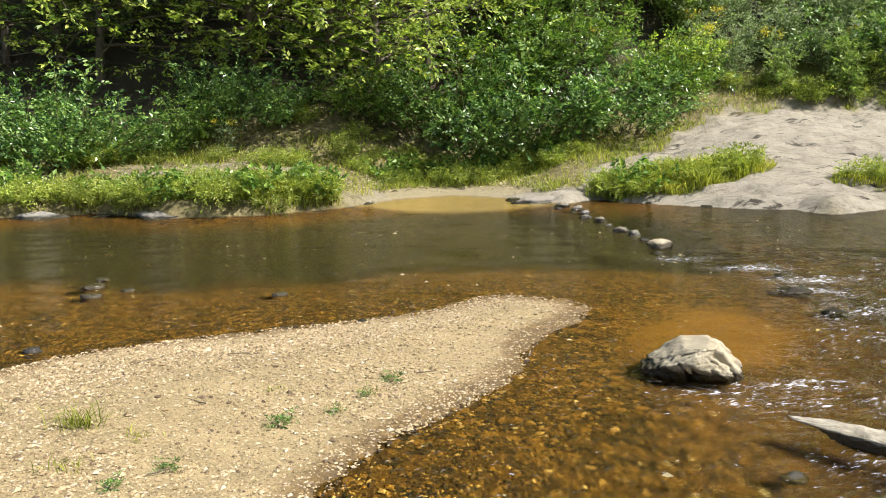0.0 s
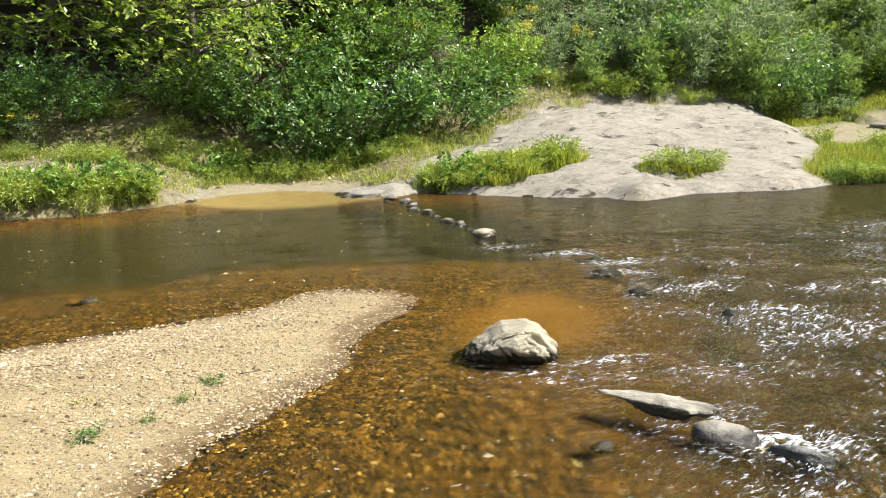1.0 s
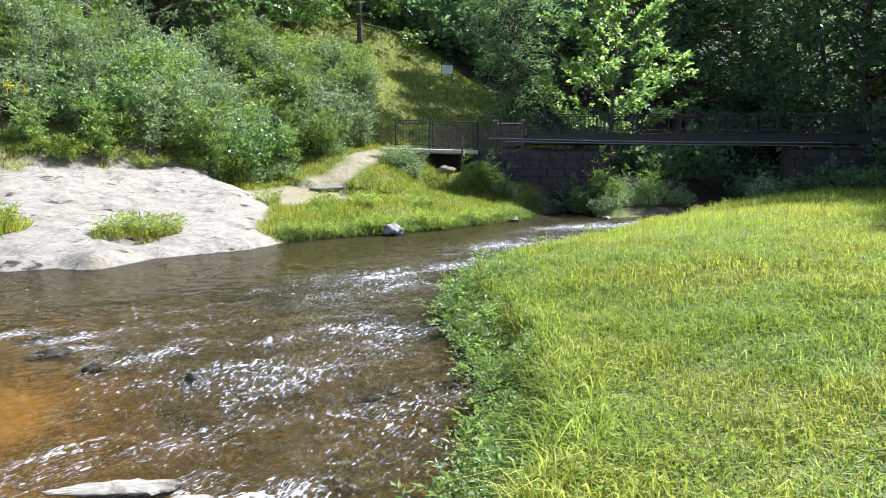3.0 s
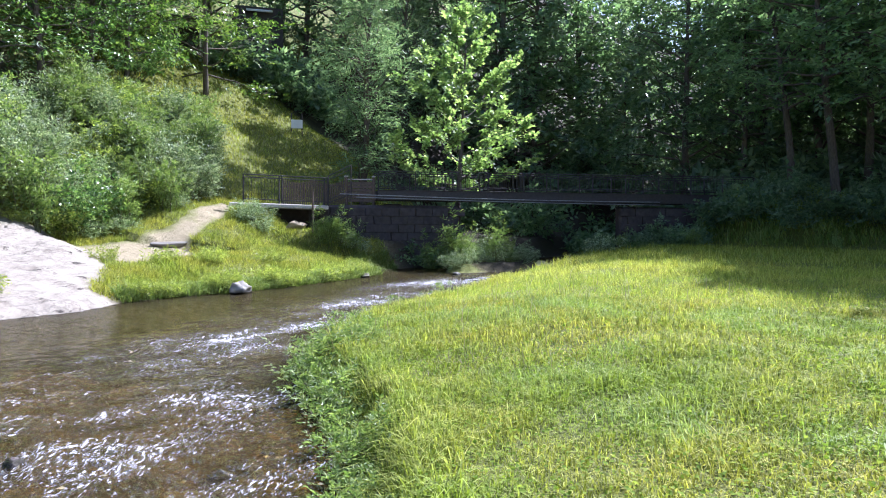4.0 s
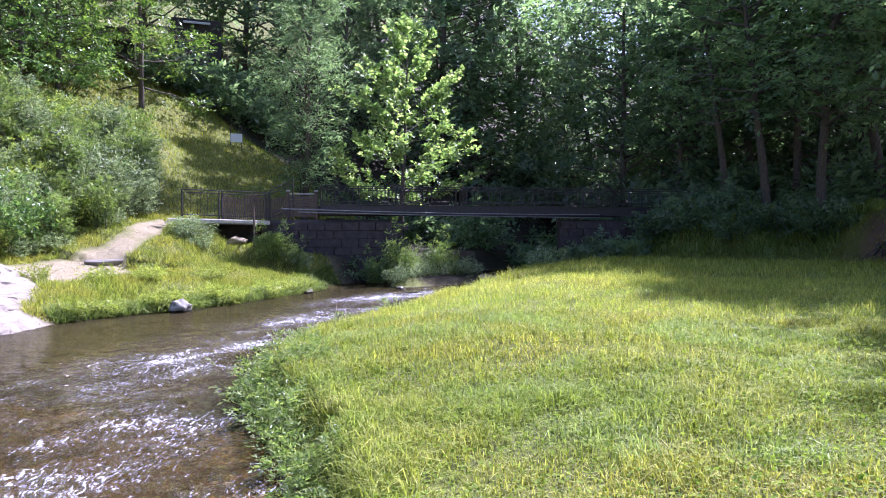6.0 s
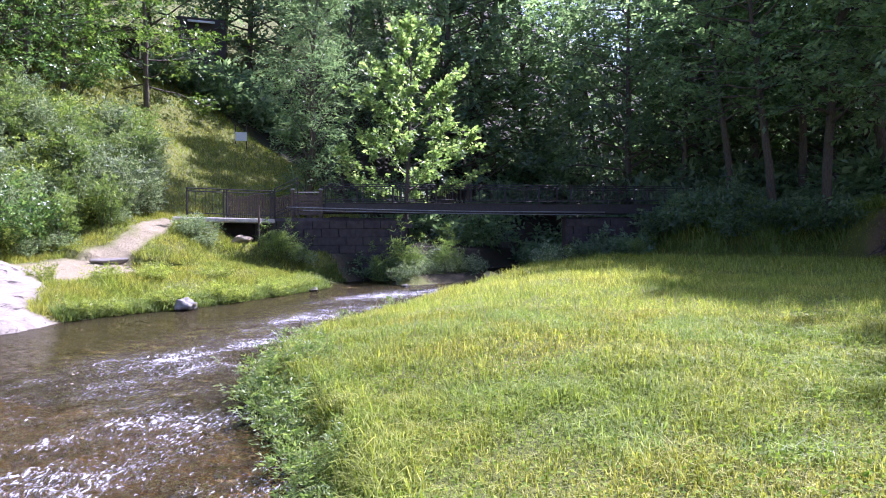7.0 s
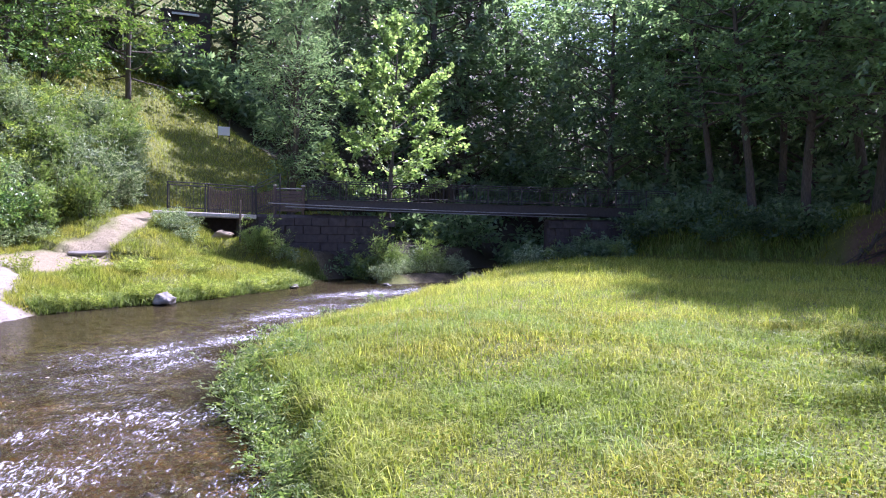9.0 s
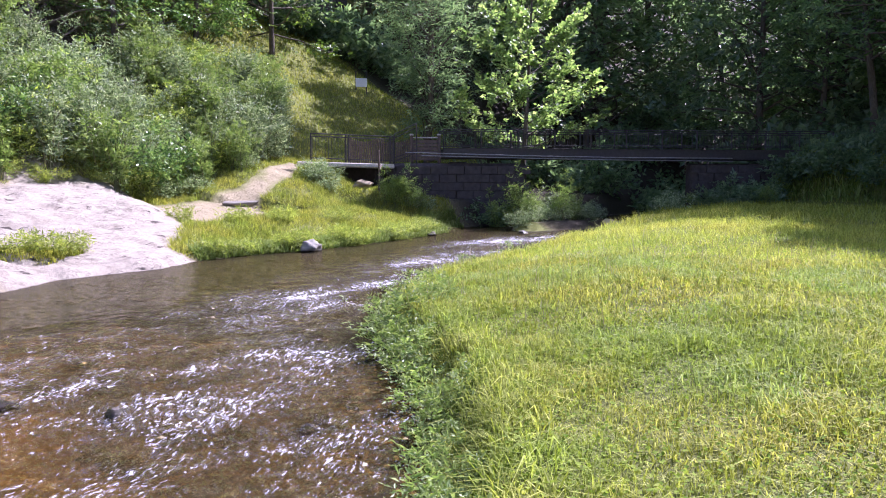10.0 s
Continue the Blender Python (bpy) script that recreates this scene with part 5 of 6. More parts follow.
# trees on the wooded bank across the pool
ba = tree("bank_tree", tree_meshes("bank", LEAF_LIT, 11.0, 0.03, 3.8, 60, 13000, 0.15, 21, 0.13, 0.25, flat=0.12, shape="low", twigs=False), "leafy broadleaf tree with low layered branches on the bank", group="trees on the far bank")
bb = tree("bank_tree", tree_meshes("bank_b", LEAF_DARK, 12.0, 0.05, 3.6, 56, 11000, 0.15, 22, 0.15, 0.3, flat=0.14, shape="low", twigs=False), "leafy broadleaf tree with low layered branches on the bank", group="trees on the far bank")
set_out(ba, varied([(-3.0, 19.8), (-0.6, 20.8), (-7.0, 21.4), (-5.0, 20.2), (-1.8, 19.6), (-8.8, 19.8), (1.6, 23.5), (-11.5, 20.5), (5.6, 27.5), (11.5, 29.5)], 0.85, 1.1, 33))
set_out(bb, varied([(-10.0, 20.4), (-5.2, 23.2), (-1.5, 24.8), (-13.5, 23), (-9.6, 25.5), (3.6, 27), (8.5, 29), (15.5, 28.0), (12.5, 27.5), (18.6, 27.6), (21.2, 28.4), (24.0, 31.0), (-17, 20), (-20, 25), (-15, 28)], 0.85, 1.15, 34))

# bushes along the foot of the slope
ca = bush("shrub", bush_meshes("shrub", LEAF_DARK, 2.5, 1.7, 40, 5600, 0.12, 41, 0.55, 0.45), "rounded dark green leafy shrub on the bank", group="shrubs on the far bank")
cb = bush("shrub", bush_meshes("shrub_b", LEAF_FRESH, 2.2, 1.5, 36, 5000, 0.11, 42, 0.5, 0.55), "leafy mid-green shrub on the bank", group="shrubs on the far bank")
cc = bush("weed_clump", bush_meshes("weeds", LEAF_PALE, 2.1, 1.1, 24, 3000, 0.12, 43, 0.34, 1.0), "tall pale green weeds with narrow leaves on the slope", "weeds", group="weeds on the slope")
cd = bush("goldenrod", bush_meshes("goldenrod", LEAF_PALE, 1.8, 0.6, 9, 500, 0.12, 44, 0.25, 0.95, flower=100), "goldenrod in yellow flower among the weeds", "wildflower", group="goldenrods")
set_out(ca, [(0.9, 18.9, 1.15, 0), (-0.6, 19.4, 1.0, 70), (2.4, 19.0, 1.0, 140), (-8.3, 16.4, 0.95, 30), (-9.9, 16.6, 1.0, 200), (-11.6, 16.8, 1.1, 100), (4.2, 19.2, 0.85, 250), (-5.4, 18.6, 0.6, 20),
             (14.6, 21.0, 0.85, 10), (10.2, 21.6, 0.8, 150), (-4.6, 18.2, 0.7, 60), (23.5, 29.5, 1.3, 150)])
set_out(cb, [(3.2, 20.6, 1.0, 15), (5.6, 20.1, 0.85, 105), (1.6, 20.6, 1.25, 220), (-2.2, 18.9, 0.75, 310), (-5.8, 17.7, 0.6, 190), (-6.5, 17.2, 0.5, 20), (12.0, 22.2, 0.8, 10), (6.4, 22.8, 1.0, 200), (4.2, 22.6, 1.2, 30), (2.4, 22.4, 1.2, 70), (-3.0, 20.4, 0.8, 100)])
cw = bush("tall_weed", bush_meshes("tall_weed", LEAF_BANK, 2.3, 0.8, 14, 1900, 0.12, 62, 0.42, 1.1), "tall leafy green weed standing on the slope", "weed", group="weeds on the slope")
slope_spots = scatter(96, (6.0, 20.5, 19.8, 26.5), lambda x, y: y > 20.3 + 0.1 * max(0, x - 15) and y < 25.5 + 0.2 * value_noise(x, y, 1.5, 29) and path_gap(x, y)[0] > 1.0 and x < 0.96 * y, 51, 0.75)
spikes = scatter(44, (8, 23, 20.6, 25), lambda x, y: x < 0.96 * y and path_gap(x, y)[0] > 1.0, 95, 0.6)
slope_spots += scatter(40, (18.5, 25.5, 21.3, 26.3), lambda x, y: x < 0.985 * y and path_gap(x, y)[0] > 1.0, 59, 0.72)
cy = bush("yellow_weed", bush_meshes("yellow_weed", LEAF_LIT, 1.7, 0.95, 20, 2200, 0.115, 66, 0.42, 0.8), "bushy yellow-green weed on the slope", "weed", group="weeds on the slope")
set_out(cc, varied(slope_spots[::5] + slope_spots[1::5], 0.45, 1.2, 52))
set_out(cw, varied(slope_spots[2::5] + slope_spots[3::5], 0.5, 1.2, 58))
cs = bush("spire_weed", bush_meshes("spire_weed", LEAF_PALE, 2.4, 0.35, 6, 700, 0.1, 67, 0.3, 1.6), "tall slender grey-green weed rising above the others", "weed", group="weeds on the slope")
set_out(cs, varied(spikes, 0.75, 1.15, 96))
set_out(cy, varied(slope_spots[4::5], 0.5, 1.15, 60))
set_out(cd, [(7.0, 20.6, 0.95, 0), (6.75, 20.75, 1.0, 90), (6.55, 21.3, 1.05, 150), (4.2, 20.5, 1.0, 10), (8.6, 20.8, 1.0, 40), (-5.0, 17.2, 0.6, 10), (10.8, 21.2, 0.9, 80)])

# growth by the landing, on the islet and along the shaded bank
ce = bush("waterside_bush", bush_meshes("waterside", LEAF_PALE, 1.25, 1.0, 26, 1500, 0.13, 45, 0.32, 0.7), "waterside bush with narrow grey-green leaves", group="waterside bushes")
set_out(ce, [(22.3, 16.2, 0.5, 0), (22.9, 16.1, 0.45, 40), (20.3, 18.4, 0.5, 50), (24.0, 12.4, 0.6, 100), (25.4, 12.2, 0.7, 150), (26.4, 11.6, 0.75, 200), (27.3, 11.5, 0.6, 250), (23.4, 12.6, 0.5, 300), (24.7, 12.7, 0.6, 10), (20.5, 19.2, 0.6, 30), (20.7, 18.8, 0.6, 80),
             (20.2, 19.0, 0.5, 130), (28.5, 9.1, 0.8, 70), (18.9, 20.9, 0.55, 10), (16.3, 20.5, 0.6, 200), (15.2, 20.6, 0.7, 300)])
cx = bush("spiky_weed", bush_meshes("spiky_weed", LEAF_BANK, 1.5, 0.45, 12, 900, 0.13, 65, 0.22, 1.1), "tall narrow-leaved weed standing by the water", "weed", group="tall weeds by the water")
set_out(cx, [(21.7, 16.5, 0.95, 0), (22.0, 16.2, 0.9, 60), (22.4, 16.0, 0.7, 110), (21.9, 16.6, 0.8, 170), (21.5, 16.8, 0.7, 30), (25.6, 14.0, 0.9, 70), (25.0, 14.4, 1.0, 10), (26.3, 12.9, 0.9, 130), (24.6, 13.2, 1.35, 40), (25.4, 12.0, 1.15, 200), (25.0, 12.8, 0.8, 100), (26.2, 11.8, 0.8, 20), (29.8, 8.6, 0.6, 80), (28.0, 1.1, 0.5, 10), (30.0, 6.0, 0.6, 100), (24.2, 12.6, 0.9, 150)])
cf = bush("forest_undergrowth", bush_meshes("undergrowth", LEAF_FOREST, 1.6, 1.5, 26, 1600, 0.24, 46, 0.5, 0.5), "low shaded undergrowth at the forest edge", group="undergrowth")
set_out(cf, varied([(30.2, 8.0), (30.9, 7.2), (31.5, 6.4), (32.6, 5.4), (31.8, 4.2), (32.4, 2.8), (31.3, 1.2), (32.6, 0.2), (30.6, -0.4), (33.8, 3.9), (30.9, 2.4), (18.5, -5.6), (20.5, -4.9)], 0.55, 0.95, 53)
        + [(25.4, 15.0, 0.7, 20)] + varied([(37, 16), (38.5, 12), (36, 19), (39.5, 8.5), (37.5, 3.5), (44, -3), (42.5, -5.5), (45, 0.5), (46.5, 4), (45, 10), (47, -6), (43.5, 3.0), (41, -8), (48, 7.5), (40.5, 5.5), (41, 14), (51, 5), (52, 9), (51.5, 13), (50.5, 16), (51, 20), (49, 23), (48.5, 27.5), (50, 1), (44, 12.5), (43, 16.5), (45.5, 15), (38, 0.5), (42, 9), (35, -2), (35.4, 32.2), (38.3, 29.0), (37.2, 30.8), (39, 22), (33.4, 33)], 1.2, 2.0, 54))

# weeds along the near bank's edge
cg = bush("bank_weed", bush_meshes("bank_weed", LEAF_BANK, 0.42, 0.38, 26, 900, 0.055, 49, 0.36, 0.6), "leafy green weed hanging over the stream bank", "weed", group="weeds on the near bank")
set_out(cg, [(6.55, 5.15, 1.1, 0), (6.2, 4.75, 1.2, 60), (5.85, 4.4, 1.1, 120), (6.9, 5.4, 1.1, 200), (7.4, 5.75, 1.0, 30), (6.7, 4.85, 1.0, 90), (8.2, 6.15, 0.9, 140), (9.2, 6.5, 0.9, 220), (5.3, 3.85, 0.8, 10),
             (3.05, 2.05, 0.9, 0), (2.75, 1.9, 1.0, 100), (2.45, 1.8, 0.9, 30), (2.2, 1.7, 0.8, 160), (3.5, 2.35, 0.7, 45), (4.3, 2.95, 0.75, 200), (10.4, 6.55, 1.0, 80), (11.6, 6.65, 1.0, 20), (12.8, 6.85, 1.1, 160), (7.0, 4.9, 0.8, 280)]
        + varied([(5.0, 3.62), (4.65, 3.3), (4.0, 2.82), (3.75, 2.6), (3.3, 2.3), (6.05, 4.55), (5.6, 4.2), (7.8, 5.95), (8.7, 6.35), (9.8, 6.6), (10.9, 6.62), (5.5, 3.9), (4.4, 2.9), (13.6, 7.05), (14.8, 7.3), (16, 7.5), (17.5, 7.8)], 0.6, 1.0, 57), sink=0.05)
ch = bush("bank_herb", bush_meshes("bank_herb", LEAF_YELLOW, 0.5, 0.45, 24, 800, 0.085, 50, 0.3, 0.6), "yellow-green leafy herb among the far bank grass", "herb", group="herbs on the far bank")
hr = np.random.default_rng(55)
herbs = [(x, y) for x, y in zip(hr.uniform(-5.6, -2.5, 400), hr.uniform(13.1, 14.3, 400)) if ground_at(x, y) > 0.1][:30]
herbs += [(x, y) for x, y in zip(hr.uniform(-9.5, -2.6, 60), hr.uniform(16.1, 17.0, 60))][:16]
herbs += [(x, y) for x, y in zip(hr.uniform(-9.5, -6, 60), hr.uniform(13.8, 14.8, 60))][:8]
herbs += [(x, y) for x, y in zip(hr.uniform(2.7, 6.0, 200), hr.uniform(14.3, 15.3, 200)) if np.hypot((x - 4.25) / 1.7, (y - 14.75) / 0.55) < 1][:16]
herbs += [(x, y) for x, y in zip(hr.uniform(-4, 3.5, 300), hr.uniform(16.6, 18.6, 300)) if y > 16.9 + 0.25 * max(0, x)][:34]
herbs += [(x, y) for x, y in zip(hr.uniform(3.5, 13, 200), hr.uniform(20.1, 20.9, 200))][:18]
herbs += [(x, float(np.interp(x, *np.array(FAR_BANK).T)) + o) for x, o in zip(hr.uniform(-8.5, -2.4, 22), hr.uniform(0.1, 0.35, 22))]
herbs += [(x, float(np.interp(x, *np.array(FAR_BANK).T)) + o) for x, o in zip(hr.uniform(11.2, 21, 26), hr.uniform(0.1, 0.5, 26))]
herbs += [(x, y) for x, y in zip(hr.uniform(12, 21, 60), hr.uniform(14, 17.5, 60))][:10]
herbs += [(7.3, 13.9), (7.8, 13.8), (8.2, 13.9), (-1.0, 17.4), (0.2, 17.6), (1.2, 17.5), (-2.0, 17.2), (2.2, 17.4), (2.9, 17.8), (-0.4, 17.9)]
set_out(ch, varied(herbs, 0.55, 1.15, 56), sink=0.05)
ci = bush("broad_herb", bush_meshes("broad_herb", LEAF_FRESH, 0.6, 0.5, 16, 420, 0.12, 63, 0.55, 0.6), "broad-leaved green herb at the water's edge", "herb", group="herbs on the far bank")
set_out(ci, varied([(-5.3, 13.35), (-4.7, 13.3), (-3.5, 13.45), (-2.9, 13.8), (-4.2, 13.6), (-5.8, 13.6), (-2.6, 14.2), (3.4, 14.6), (0.6, 17.6), (1.4, 17.9), (-0.2, 17.8), (1.0, 18.0), (-7.9, 14.2), (-6.6, 14.1), (-1.4, 17.5), (2.2, 18.0)], 0.6, 1.1, 64), sink=0.04)


# ---- grass ----
def blades(x, y, height, width, seed, lean=0.45, segments=2):
    """Grass blades rooted at x, y: bent tapering strips."""
    r = np.random.default_rng(seed)
    n = len(x)
    z = ground_z(x, y)
    base = np.stack([x, y, z - 0.02], -1)
    a = r.uniform(0, 2 * np.pi, n)
    out = np.stack([np.cos(a), np.sin(a), np.zeros(n)], -1)
    b = a + np.pi / 2 + r.normal(0, 0.5, n)
    side = np.stack([np.cos(b), np.sin(b), np.zeros(n)], -1)
    h = (height * r.uniform(0.5, 1.3, n)).reshape(n, 1)
    k = (lean * r.uniform(0.2, 1.6, n))[:, None]
    w = (width * r.uniform(0.7, 1.3, n))[:, None]
    tip = base + out * h * k + [0, 0, 1] * h * (1 - 0.35 * k)
    mid = base + out * h * k * 0.3 + [0, 0, 1] * h * 0.58
    if segments == 1:
        v = np.stack([base - side * w, base + side * w, tip], 1).reshape(-1, 3)
        return v, [np.arange(n * 3).reshape(n, 3)]
    v = np.stack([base - side * w, base + side * w, mid + side * w * 0.8, mid - side * w * 0.8, tip], 1).reshape(-1, 3)
    i = np.arange(n)[:, None] * 5
    return v, [i + [0, 1, 2, 3], i + [3, 2, 4]]


def lawn(name, label, x, y, height, width, seed, mat, segments=2, lean=0.45):
    v, q = blades(x, y, height, width, seed, lean, segments)
    return tagged(new(name, mesh_np(name, v, q, False, mat)), label, "grass", kind="stuff")


def sown(n, box, seed):
    r = np.random.default_rng(seed)
    return r.uniform(box[0], box[1], n), r.uniform(box[2], box[3], n), r


def meadow_points(n, box, seed, edge=0.02):
    x, y, r = sown(n, box, seed)
    d = edge_distance(x, y, SHORE)
    patch = value_noise(x, y, 1.3, 61) * 0.3 + 0.82
    ok = (d > edge) & (y < 9.5) & (r.random(n) < patch)
    return x[ok], y[ok]


# the meadow: dense in the foreground, sparser and coarser further off
for box, n, h, w, seg, seed in (((2.0, 5.5, -1.6, 4.2), 70000, 0.11, 0.0032, 2, 71), ((5.5, 10, -3, 7.0), 96000, 0.115, 0.0045, 2, 72), ((10, 18, -4, 8), 100000, 0.14, 0.006, 1, 73), ((18, 34, -3, 10), 48000, 0.2, 0.013, 1, 74)):
    x, y = meadow_points(n, box, seed)
    lawn("meadow_grass", "bright green meadow grass in the sun", x, y, h * np.maximum(0.62, 1 + 0.35 * value_noise(x, y, 0.7, 65) + 0.6 * value_noise(x, y, 0.26, 60)), w, seed, GRASS, seg, 1.0)
CLOVER = leaf_material("clover_leaf", (0.1, 0.16, 0.02), (0.18, 0.245, 0.035), (0.26, 0.31, 0.06), 0.3, 0.9, gloss=0.15)
# clover and other low broad leaves among the grass
for box, n, size, seed in (((2.2, 6.5, -1.5, 5), 26000, 0.026, 171), ((6.5, 13, -3, 7.2), 24000, 0.028, 172)):
    x, y = meadow_points(n, box, seed)
    q = np.random.default_rng(seed)
    pts = np.stack([x, y, ground_z(x, y) + q.uniform(0.02, 0.11, len(x))], -1)
    v, f = leaves(pts, q.normal(0, 1, pts.shape) * [1, 1, 0.2], size, 0.1, 0.0, 0.8, q)
    tagged(new("meadow_clover", mesh_np("meadow_clover", v, f, False, CLOVER)), "low clover leaves among the meadow grass", "clover", kind="stuff")
x, y, r = sown(16000, (3, 13, -2, 7.5), 75)
d = edge_distance(x, y, SHORE)
ok = (d > 0.1) & (value_noise(x, y, 1.7, 62) + 0.5 * value_noise(x, y, 0.4, 69) + 1.6 * np.exp(-((x - 6.2) ** 2 / 1.6 + (y - 3.3) ** 2 / 0.7)) > 0.75)
lawn("dry_grass", "straw-coloured dry grass among the meadow", x[ok], y[ok], 0.1, 0.0035, 76, GRASS_DRY, 2, 1.1)
# taller tufts standing out of the meadow
x, y, r = sown(60000, (2.4, 10, -1.8, 5.5), 70)
ok = (edge_distance(x, y, SHORE) > 0.15) & (value_noise(x, y, 0.45, 59) + 0.6 * value_noise(x, y, 1.6, 58) > 0.42)
lawn("meadow_tufts", "longer darker green tufts in the meadow", x[ok], y[ok], 0.15, 0.003, 68, GRASS_LONG, 2, 1.0)
# coarse growth on the bank at the far edge of the meadow
x, y, r = sown(26000, (27, 36, -5, 8.5), 192)
ok = (ground_z(x, y) > 0.9) & (np.hypot((x - 28.6 + 0.35 * (y + 2.6)) / 1.9, (y + 2.4) / 2.6) > 1.0)
lawn("embankment_growth", "coarse green growth on the shaded bank", x[ok], y[ok], 0.42 * (1 + 0.5 * value_noise(x[ok], y[ok], 0.9, 193)), 0.02, 194, GRASS_LONG, 2, 0.9)
# roots hanging in the bare cut of the bank
for k in range(7):
    q = random.Random(200 + k)
    px_, py_ = 28.3 + 0.25 * k * q.uniform(0.6, 1.2), -1.2 - 0.45 * k
    line = [np.array([px_ + q.uniform(-0.1, 0.1) - 0.12 * i, py_ + 0.3 * q.uniform(-1, 1) * i, 0]) for i in range(6)]
    for p in line:
        p[2] = ground_at(p[0], p[1]) + 0.04
    v, f = tube(line, np.linspace(0.06, 0.015, 6), 5)
    tagged(new("root", mesh_np("root", v, f, True, BARK)), "bare brown root in the earth cut", "root", "roots in the bank")
# a few tall seed stalks near the bank
x, y, r = sown(170, (5.5, 12, 1.5, 6.2), 190)
ok = edge_distance(x, y, SHORE) > 0.1
lawn("seed_stalks", "thin tall brown seed stalks standing in the meadow", x[ok], y[ok], 0.36, 0.003, 191, GRASS_DRY, 2, 0.35)
# thinning grass where the meadow gives way to the gravel
x, y, r = sown(16000, (0.9, 2.6, -4, 1.7), 57)
ok = (edge_distance(x, y, SHORE) > 0.02) & (r.random(len(x)) < smooth_step((x - 1.0 + 0.6 * value_noise(x, y, 0.8, 15)) / 1.2))
lawn("verge_grass", "thin grass at the edge of the gravel", x[ok], y[ok], 0.11, 0.004, 56, GRASS, 2, 0.75)
x, y, r = sown(34000, (2.2, 10, -4.5, -1.4), 55)
lawn("verge_grass", "meadow grass at the foot of the wooded bank", x, y, 0.13, 0.006, 54, GRASS, 1, 0.75)
# long grass hanging over the near bank's edge
x, y, r = sown(100000, (1.6, 16, 1.3, 8), 77)
d = edge_distance(x, y, SHORE)
ok = (d > 0.0) & (d < 0.55) & (y < 9.5) & (x > 1.75)
lawn("bank_grass", "long grass overhanging the stream bank", x[ok], y[ok], 0.19, 0.004, 78, GRASS, 2, 1.1)
# far bank: grass clumps at the water, tongue of grass below the landing
def clump_area(x, y):
    wob = 0.25 * value_noise(x, y, 0.5, 63)
    left = (np.hypot((x + 4.0) / 1.9, (y - 13.75) / 0.7) < 1 + wob) | (np.hypot((x + 7.6) / 1.7, (y - 14.0) / 0.5) < 1 + wob)
    right = (np.hypot((x - 4.25) / 1.75, (y - 14.75) / 0.65) < 1 + wob) | (np.hypot((x - 7.6) / 0.85, (y - 13.85) / 0.4) < 1 + wob)
    return left | right


x, y, r = sown(90000, (-11, 10, 12.8, 16.5), 79)
ok = clump_area(x, y) & (edge_distance(x, y, SHORE) > 0.03)
lawn("bank_tussock_grass", "yellow-green tussock grass at the water's edge", x[ok], y[ok], 0.3 * np.where(x[ok] > 6.2, 0.6, 1.0) * (1 + 0.6 * value_noise(x[ok], y[ok], 0.45, 66)), 0.009, 80, GRASS, 2, 1.0)
x, y, r = sown(120000, (10.5, 24, 13, 22), 81)
dz = zones(x, y)
ok = (dz[0] > 0.08) & (dz[1] < 0.4) & (dz[2] < 0.2)
lawn("tongue_grass", "bright green grass on the low tongue of land by the stream", x[ok], y[ok], 0.18 * (1 + 0.6 * value_noise(x[ok], y[ok], 0.7, 68)), 0.010, 82, GRASS, 1, 0.7)
# grass hanging over the tongue's edge
x, y, r = sown(90000, (10.8, 24, 12.8, 16.6), 181)
d = edge_distance(x, y, SHORE)
ok = (d > -0.02) & (d < 0.4) & (y > 9.5)
lawn("overhang_grass", "long green grass overhanging the edge of the tongue", x[ok], y[ok], 0.26, 0.009, 182, GRASS_LONG, 2, 1.2)
# thin grass on the rest of the far bank
x, y, r = sown(110000, (-14, 14, 13, 21.5), 83)
dz = zones(x, y)
ok = (dz[0] > 0.25) & (dz[1] < 0.5) & (dz[2] < 0.5) & (r.random(len(x)) < 0.5 + 0.6 * value_noise(x, y, 1.1, 64))
ok &= ~((x < -2.4) & (y > 14.5) & (y < 16.4) & (r.random(len(x)) < 0.9))
ok &= y < np.interp(x, [-14, -3, 0, 3, 8, 13], [17.6, 17.9, 18.8, 19.2, 20.6, 21.2])
lawn("thin_grass", "thin patchy grass on the far bank", x[ok], y[ok], 0.24, 0.010, 84, GRASS, 1, 0.8)
# grassy hillside above the landing
x, y, r = sown(50000, (21, 36, 20.5, 34), 85)
lawn("hillside_grass", "sunlit mown grass on the hillside", x, y, 0.16, 0.016, 86, GRASS, 1)

# leaf litter on the far bank
x, y, r = sown(3200, (-10, 3.0, 14.4, 18.5), 87)
dz = zones(x, y)
ok = (dz[0] > 0.5) & (r.random(len(x)) < 0.6 + 0.5 * value_noise(x, y, 0.8, 67))
pts = np.stack([x[ok], y[ok], ground_z(x[ok], y[ok]) + 0.02], -1)
v, f = leaves(pts, r.normal(0, 1, pts.shape) * [1, 1, 0.15], 0.1, 0.1, 0.0, 0.6, r)
tagged(new("leaf_litter", mesh_np("leaf_litter", v, f, False, GRASS_DRY)), "dry tan leaf litter under the bushes", "litter", kind="stuff")


